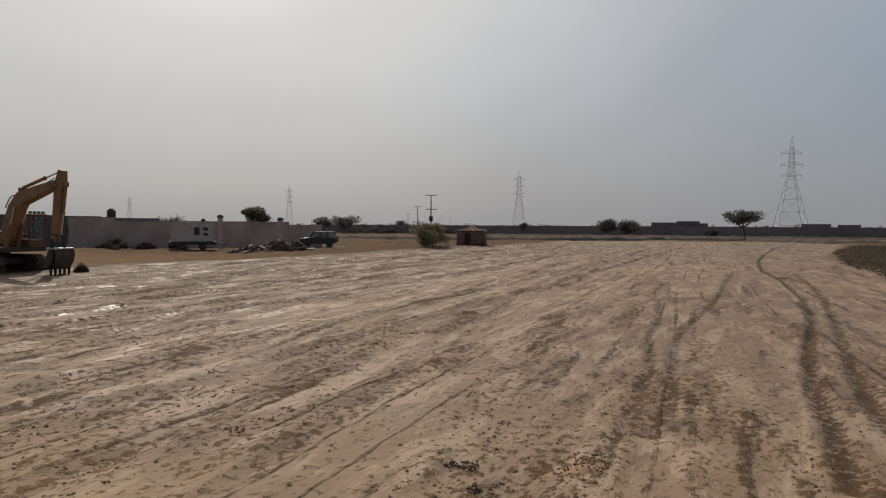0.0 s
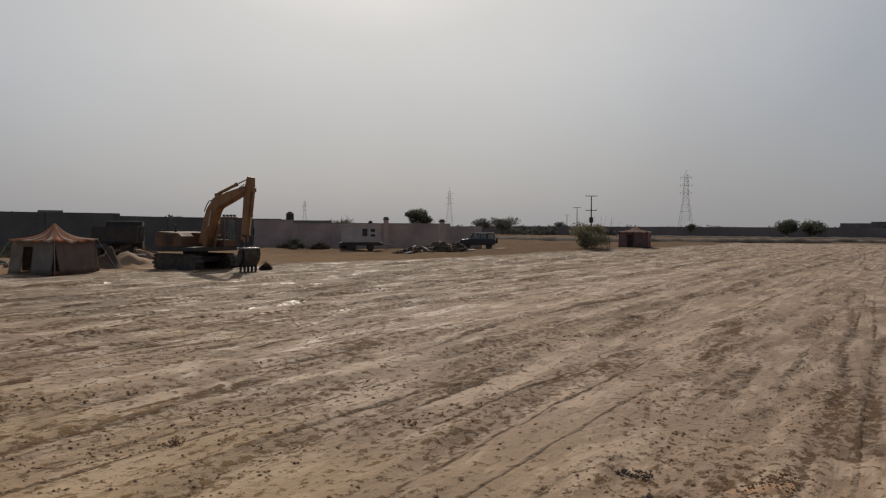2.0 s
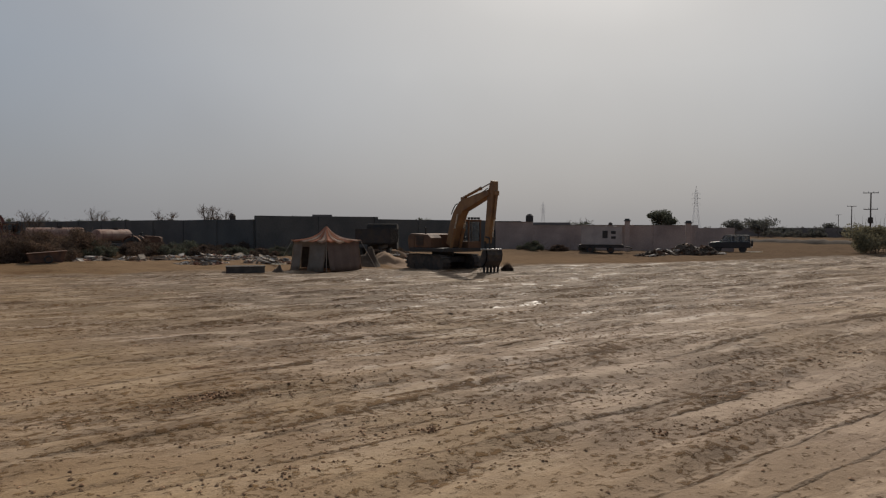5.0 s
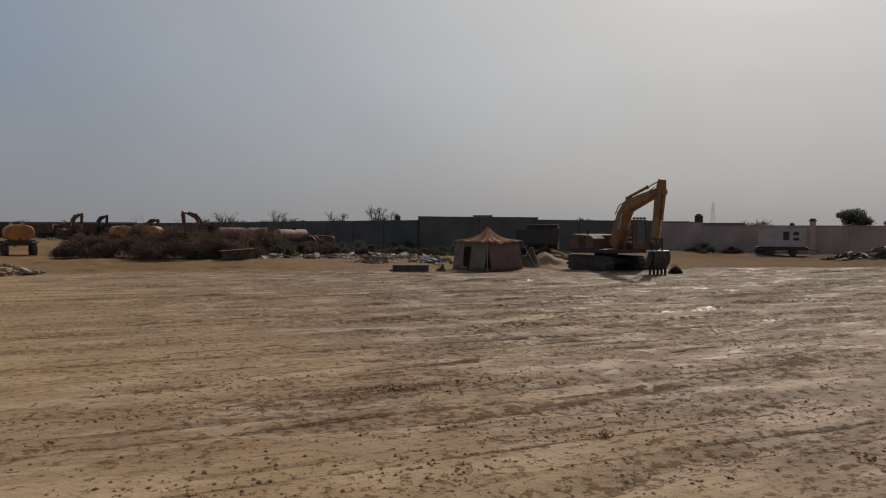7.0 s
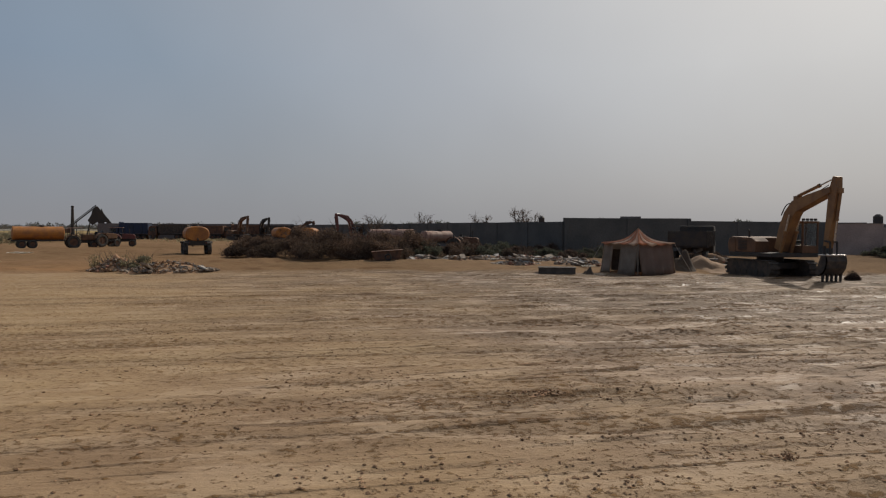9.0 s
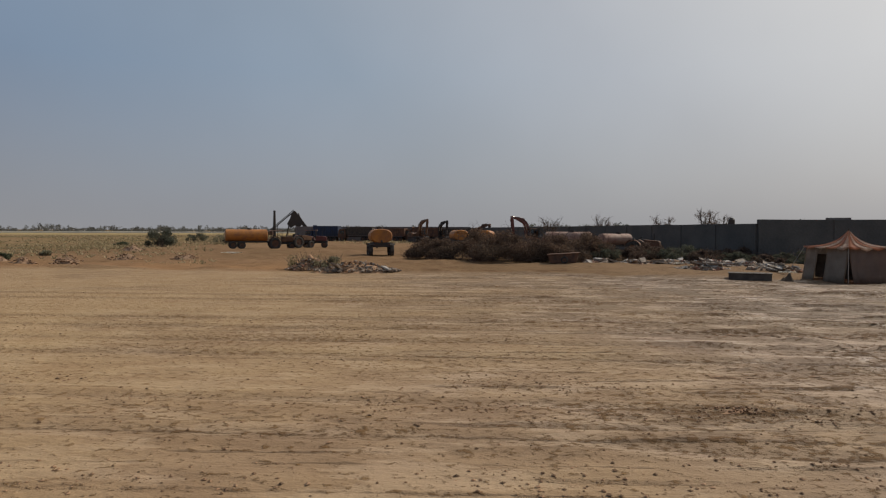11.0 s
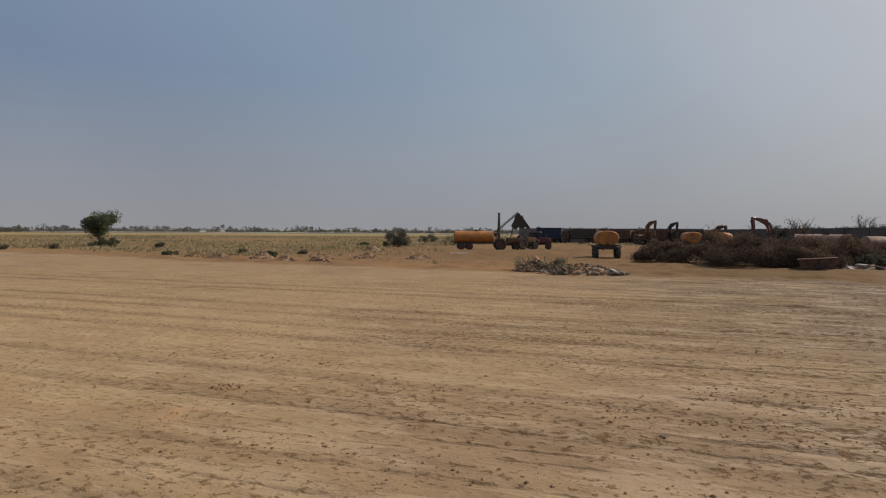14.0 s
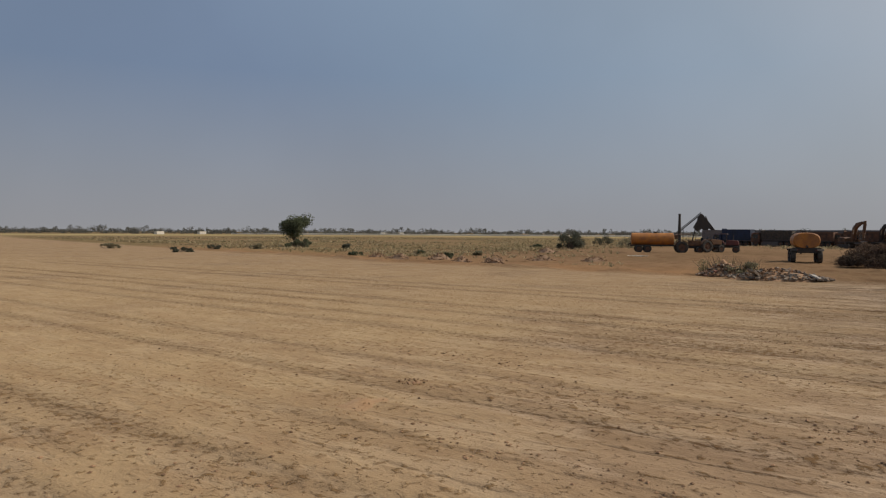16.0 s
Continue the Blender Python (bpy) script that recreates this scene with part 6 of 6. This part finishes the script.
def power_pole(az, d, h, arms, label, box_z=None):
    x, y = polar(az, d)
    t = thing("power_pole", x, y, z_at(x, y), az, label, "pole", "power poles")
    bm = bmesh.new()
    rod(bm, (0, 0, -0.3), (0, 0, h), 0.17, 0.11, 10)
    part("post", bm, M_DARKWOOD, t)
    for z, w in arms:
        bm = bmesh.new()
        box(bm, (0, 0, z), (w, 0.12, 0.13))
        a = part("crossarm", bm, M_DARKWOOD, t)
        for px in (-0.46, -0.16, 0.16, 0.46):
            bm = bmesh.new()
            rod(bm, (px * w, 0, z + 0.06), (px * w, 0, z + 0.3), 0.05, 0.03, 6)
            part("insulator", bm, M_GALV, a)
    if box_z:
        bm = bmesh.new()
        rod(bm, (0, -0.3, box_z), (0, -0.3, box_z + 1.1), 0.42, seg=12)
        part("transformer", bm, M_STEEL, t)


power_pole(21.71, 150, 9.0, [(8.95, 2.5), (5.9, 2.3)], "wooden power pole with two crossarms and a transformer", 3.3)
power_pole(22.83, 232, 8.9, [(8.85, 2.4)], "wooden power pole with one crossarm", None)
power_pole(23.63, 330, 8.3, [(8.2, 2.2)], "distant wooden power pole", None)


# ---- houses and rooftop tanks beyond the walls ----
def house(az, d, w, dep, h, label, m_=None, windows=3, turn=0):
    x, y = polar(az, d)
    t = thing("house", x, y, 0, az + turn, label, "house", "far houses")
    bm = bmesh.new()
    box(bm, (0, 0, h / 2 - 0.15), (w, dep, h + 0.3))
    wl_ = part("house_wall", bm, m_ or M_HOUSE, t)
    bm = bmesh.new()
    for s in (-1, 1):
        box(bm, (0, s * (dep / 2 - 0.06), h + 0.2), (w + 0.1, 0.2, 0.42))
        box(bm, (s * (w / 2 - 0.06), 0, h + 0.2), (0.2, dep - 0.3, 0.42))
    part("parapet", bm, m_ or M_HOUSE, t)
    for i in range(windows):
        bm = bmesh.new()
        box(bm, (-w / 2 + (i + 0.5) * w / windows, -dep / 2 - 0.02, h * 0.58), (0.9, 0.08, 1.0))
        part("window", bm, M_HOLE, wl_)
    return t


house(45.6, 102, 7.5, 5, 2.95, "low drab house behind the plastered wall", turn=10)
house(48.5, 96, 4, 4, 3.1, "low drab house behind the boundary wall")
house(2.6, 300, 12, 8, 4.0, "distant drab flat-roofed house", windows=4)
house(1.0, 305, 9, 8, 4.6, "distant two-level flat-roofed house", windows=3)
house(-7.9, 300, 10, 6, 3.6, "distant drab house beyond the field", windows=4)
house(-10.0, 320, 8, 6, 3.4, "distant low house beyond the field", windows=3)
house(0.0, 315, 5, 5, 3.8, "small distant house beyond the long wall", windows=2)
house(63.8, 76, 2.0, 2.0, 3.55, "small roof room above the tall wall", windows=1)
for az, d in ((131.0, 640), (129.6, 650), (148.5, 560), (145.4, 600), (121, 700)):
    house(az, d, 5.5, 5, 1.9, "small pale house among far trees", M_PALE, 0, turn=20)


def water_tank(az, d, r, z0, h, label):
    x, y = polar(az, d)
    t = thing("water_tank", x, y, z0, 0, label, "water tank", "rooftop tanks")
    bm = bmesh.new()
    rod(bm, (0, 0, 0), (0, 0, h * 0.82), r, r, 16)
    rod(bm, (0, 0, h * 0.82), (0, 0, h), r, r * 0.45, 16)
    part("drum", bm, M_STEEL, t)
    bm = bmesh.new()
    for s in (-1, 1):
        for q in (-1, 1):
            box(bm, (s * r * 0.7, q * r * 0.7, -z0 / 2 - 0.05), (0.14, 0.14, z0 + 0.1))
    part("stand", bm, M_STEEL, t)


water_tank(46.55, 101, 0.55, 3.0, 1.6, "dark water tank on a house roof behind the wall")
water_tank(70.85, 84, 0.35, 3.0, 1.15, "dark water tank behind the boundary wall")
water_tank(40.0, 103, 0.3, 2.6, 0.8, "small dark tank behind the plastered wall")
for az, d, w, h, sd in ((66.3, 80, 2.4, 4.0, 5), (65.2, 82, 1.6, 3.9, 6), (55.4, 85, 2.2, 3.9, 7), (43.6, 110, 4.0, 3.7, 8), (83.5, 120, 3.4, 4.0, 9), (81.6, 118, 3.0, 3.9, 10), (86.0, 125, 3.0, 4.3, 11), (79.0, 100, 2.6, 3.9, 14), (98.5, 190, 4, 4.4, 15), (96.0, 185, 3, 4.2, 16)):
    ptree(az, d, h, w, 1.4, 700, 0.13, M_LEAFDARK, "small dark tree behind the boundary wall", 200 + sd, flat=0.8)
tagged(wall_run("pale_bank", (-400, -520), (-640, -60), 1.0, 40.0, M_PALE, "distant pale earth bank of a canal"), category="bank")


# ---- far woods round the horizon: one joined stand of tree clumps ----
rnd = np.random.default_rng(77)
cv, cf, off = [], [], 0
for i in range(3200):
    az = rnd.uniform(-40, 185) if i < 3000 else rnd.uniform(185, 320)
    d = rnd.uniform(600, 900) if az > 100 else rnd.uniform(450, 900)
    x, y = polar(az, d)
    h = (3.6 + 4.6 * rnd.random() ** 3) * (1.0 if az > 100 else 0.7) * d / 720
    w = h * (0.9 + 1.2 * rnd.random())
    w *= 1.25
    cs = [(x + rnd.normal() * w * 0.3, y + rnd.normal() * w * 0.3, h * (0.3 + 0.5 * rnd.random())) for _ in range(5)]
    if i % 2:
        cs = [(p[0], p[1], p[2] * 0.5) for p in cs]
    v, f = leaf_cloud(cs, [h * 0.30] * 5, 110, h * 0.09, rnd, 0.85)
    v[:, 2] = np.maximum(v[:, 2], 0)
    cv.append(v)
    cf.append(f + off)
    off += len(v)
# foliage colour already holds the haze over this distance
tagged(raw("far_woods", np.concatenate(cv).tolist(), np.concatenate(cf).tolist(), M_LEAFHAZE), "haze-greyed belt of distant trees along the horizon", "woods", kind="stuff")

# ---- dry tufts on the scrubland ----
rnd = np.random.default_rng(78)
n_t = 90000
d_, az_ = 42 + 260 * rnd.random(n_t) ** 1.4, np.radians(rnd.uniform(96, 174, n_t))
tx, ty = -np.sin(az_) * d_, np.cos(az_) * d_
ok = (field_mask(tx, ty) < 0.05) & ~((az_ < radians(112)) & (d_ < 110)) & (fbm(tx * 0.06, ty * 0.06, 91) + 0.2 * rnd.normal(size=n_t) > 0.16) & (tx < field_edge(ty) - 3 - 6 * rnd.random(n_t))
tx, ty, d_ = tx[ok], ty[ok], d_[ok]
tz = ground_height(tx, ty) - 0.03
ts = (0.10 + 0.30 * rnd.random(len(tx)) ** 3) * (1 + d_ / 300)
blades = []
for b in range(6):
    a_ = rnd.random(len(tx)) * 6.283
    lean, w_ = ts * (0.5 + rnd.random(len(tx))), ts * 0.2
    blades.append(np.stack([np.stack([tx + w_ * np.sin(a_), ty - w_ * np.cos(a_), tz], 1), np.stack([tx - w_ * np.sin(a_), ty + w_ * np.cos(a_), tz], 1), np.stack([tx + lean * np.cos(a_), ty + lean * np.sin(a_), tz + ts * (0.5 + 0.5 * rnd.random(len(tx)))], 1)], 1))
tv = np.concatenate(blades).reshape(-1, 3)
tf = np.arange(len(tv)).reshape(-1, 3).tolist()
tv = tv.tolist()
tagged(raw("scrub_tufts", tv, tf, M_STRAW), "dry straw-coloured tufts scattered over the scrubland", "grass", kind="stuff")
for i, (az, d, w, h) in enumerate(((133.5, 75, 1.8, 0.7), (141.5, 95, 3.0, 1.0), (147, 90, 3.5, 0.9), (128.2, 80, 1.6, 0.6), (123.5, 72, 1.2, 0.6), (134.2, 104, 1.2, 1.2), (126, 66, 1.4, 0.7), (111.0, 124, 5.0, 2.8), (113, 140, 5, 2.4), (118.5, 120, 2.4, 0.9), (152, 110, 3.4, 1.0), (144.5, 100, 2.2, 0.8), (108.9, 140, 7.5, 3.6))):
    x, y = polar(az, d)
    bush(x, y, w, h, int(500 + 330 * w), 0.09, (M_LEAF, M_LEAFPALE, M_LEAFDARK)[i % 3], "low dusty shrub in the scrubland", 300 + i, twigs=25)

# ---- clods on the graded field ----
rnd = np.random.default_rng(79)
N = 22000
px = np.empty(0)
py = np.empty(0)
while len(px) < N:
    x, y = rnd.normal(-7, 7.0, N), rnd.normal(2, 10, N)
    den = 0.03 + 2.2 * np.clip(fbm(x * 0.8, y * 0.25, 95, 4) - 0.06, 0, 1) + 0.5 * np.clip(fbm(x * 2.2, y * 1.4, 97, 2) - 0.25, 0, 1) + 9 * np.clip(lane_depth(x, y), 0, 0.06)
    keep = (rnd.random(N) < den) & (field_mask(x, y) > 0.5)
    px, py = np.concatenate([px, x[keep]]), np.concatenate([py, y[keep]])
px, py = px[:N], py[:N]
s = 0.0045 + 0.024 * rnd.random(N) ** 5 + 0.0001 * np.hypot(px, py)
octa = np.array([[1, 0, 0], [-1, 0, 0], [0, 1, 0], [0, -1, 0], [0, 0, 0.55], [0, 0, -0.5]], float)
fo = np.array([[0, 2, 4], [2, 1, 4], [1, 3, 4], [3, 0, 4], [2, 0, 5], [1, 2, 5], [3, 1, 5], [0, 3, 5]])
v = (octa[None] * (0.7 + 0.6 * rnd.random((N, 6, 1)))) * s[:, None, None]
ang = rnd.random(N) * 6.283
ca, sa = np.cos(ang)[:, None], np.sin(ang)[:, None]
vx, vy = v[:, :, 0] * ca - v[:, :, 1] * sa, v[:, :, 0] * sa + v[:, :, 1] * ca
v = np.stack([vx * 1.2 + px[:, None], vy * 1.2 + py[:, None], v[:, :, 2] + (ground_height(px, py) + s * 0.3)[:, None]], 2).reshape(-1, 3)
f = (fo[None] + 6 * np.arange(N)[:, None, None]).reshape(-1, 3)
tagged(raw("soil_clods", v.tolist(), f.tolist(), M_CLOD), "small dark clods of damp soil strewn over the field", "soil", kind="stuff")


rnd = np.random.default_rng(83)
rx, ry, rs = [], [], []
for i in range(60):
    x0, y0 = -2.5 - 30 * rnd.random() ** 0.9, -14 + 64 * rnd.random()
    if y0 < 2 and rnd.random() < 0.85:
        continue
    ln = 1.2 + 8 * rnd.random() ** 2
    slope = 0.03 * rnd.normal()
    n_ = int(ln * 42)
    u = rnd.random(n_)
    keep = rnd.random(n_) < 0.35 + 0.65 * (vnoise(u * ln * 1.4 + i, u * 0 + i, 5) > -0.1)
    u = u[keep]
    rx.append(x0 + slope * u * ln + rnd.normal(size=len(u)) * 0.10)
    ry.append(y0 + u * ln)
    rs.append(0.008 + 0.026 * rnd.random(len(u)) ** 3)
rx, ry, rs = np.concatenate(rx), np.concatenate(ry), np.concatenate(rs)
ok = field_mask(rx, ry) > 0.6
rx, ry, rs = rx[ok], ry[ok], rs[ok]
k = len(rx)
v = octa[None] * (0.7 + 0.6 * rnd.random((k, 6, 1))) * rs[:, None, None] * np.array([1.0, 3.2, 0.8])
v = (v + np.stack([rx, ry, ground_height(rx, ry) + rs * 0.35], 1)[:, None, :]).reshape(-1, 3)
f = (fo[None] + 6 * np.arange(k)[:, None, None]).reshape(-1, 3)
tagged(raw("clod_ridges", v.tolist(), f.tolist(), M_CLOD), "long thin ridges of crumbled soil along scraper lines", "soil", kind="stuff")


def clod_patch(x, y, w, d, turn, n, size, label, seed, m_=None):
    """A low crumbly patch of churned soil."""
    rnd = np.random.default_rng(seed)
    t = thing("churned_patch", x, y, z_at(x, y), turn, label, "soil patch", "churned patches")
    bm = bmesh.new()
    heap(bm, w, d, 0.055, seed, 16)
    for v_ in bm.verts:
        v_.co.z += 0.085
    part("mound_body", bm, m_ or M_CLOD, t, smooth=True)

    def place(i):
        a, q = rnd.random() * 6.283, math.sqrt(rnd.random())
        return np.array([q * math.cos(a) * w / 2, q * math.sin(a) * d / 2, 0.02 + 0.03 * (1 - q)])
    v, f = chunk_cloud(int(n * 1.6), place, size * 0.55, rnd, 0.6)
    tagged(raw("crumbled_soil", v, f, m_ or M_CLOD, t), kind="stuff")


M_DAMP = mat("dark damp earth", (0.055, 0.038, 0.028), (0.085, 0.06, 0.045), rough=0.9, scale=6, fine=40, bump=0.4)
M_TURNED = mat("freshly turned brown earth", (0.34, 0.20, 0.10), (0.40, 0.25, 0.135), rough=0.95, scale=3, fine=30, bump=0.4)
clod_patch(-2.42, 7.0, 0.42, 0.26, 20, 60, 0.018, "small dark damp patch of churned earth", 1, M_DAMP)
clod_patch(-2.05, 6.35, 0.2, 0.2, 20, 20, 0.02, "small dark damp clod of earth", 2, M_DAMP)
clod_patch(-1.15, 7.35, 0.9, 0.5, 70, 70, 0.02, "dark churned soil beside a tyre rut", 3)
clod_patch(-10.57, 3.07, 0.35, 1.15, 0, 90, 0.022, "narrow ridge of dark churned soil on the field", 4)
clod_patch(-8.1, -7.9, 1.7, 1.3, 30, 90, 0.014, "patch of freshly turned brown earth on the field", 5, M_TURNED)
clod_patch(-9.57, -8.1, 0.45, 0.55, 10, 40, 0.02, "small lump of turned brown earth", 6)
clod_patch(-7.2, 4.8, 0.2, 0.3, 0, 25, 0.022, "cluster of dark clods on the field", 7)
clod_patch(-5.5, 7.1, 0.3, 0.2, 0, 25, 0.022, "cluster of dark clods on the field", 8)


def plastic_sheet(x, y, w, d, turn, seed):
    rnd = np.random.default_rng(seed)
    t = thing("plastic_sheet", x, y, z_at(x, y) + 0.03, turn, "crumpled white plastic sheet lying on bare ground", "sheet", "plastic sheets")
    bm = bmesh.new()
    n_ = 10
    vs = [[bm.verts.new((w * (i / n_ - 0.5), d * (j / n_ - 0.5), 0.04 + 0.10 * rnd.random())) for i in range(n_ + 1)] for j in range(n_ + 1)]
    for j in range(n_):
        for i in range(n_):
            bm.faces.new((vs[j][i], vs[j][i + 1], vs[j + 1][i + 1], vs[j + 1][i]))
    bmesh.ops.solidify(bm, geom=bm.faces[:], thickness=0.006)
    part("sheet_body", bm, M_PALE, t)


for i, (az, d, w, dd) in enumerate(((29.3, 71, 1.2, 0.8), (33.0, 70, 0.9, 0.7), (57.6, 49, 1.4, 0.7), (72.2, 53, 1.2, 0.9), (75.0, 55, 0.9, 0.8), (110.6, 74, 2.2, 1.2), (67.4, 46, 0.9, 0.6))):
    x, y = polar(az, d)
    plastic_sheet(x, y, w, dd, i * 47, 500 + i)
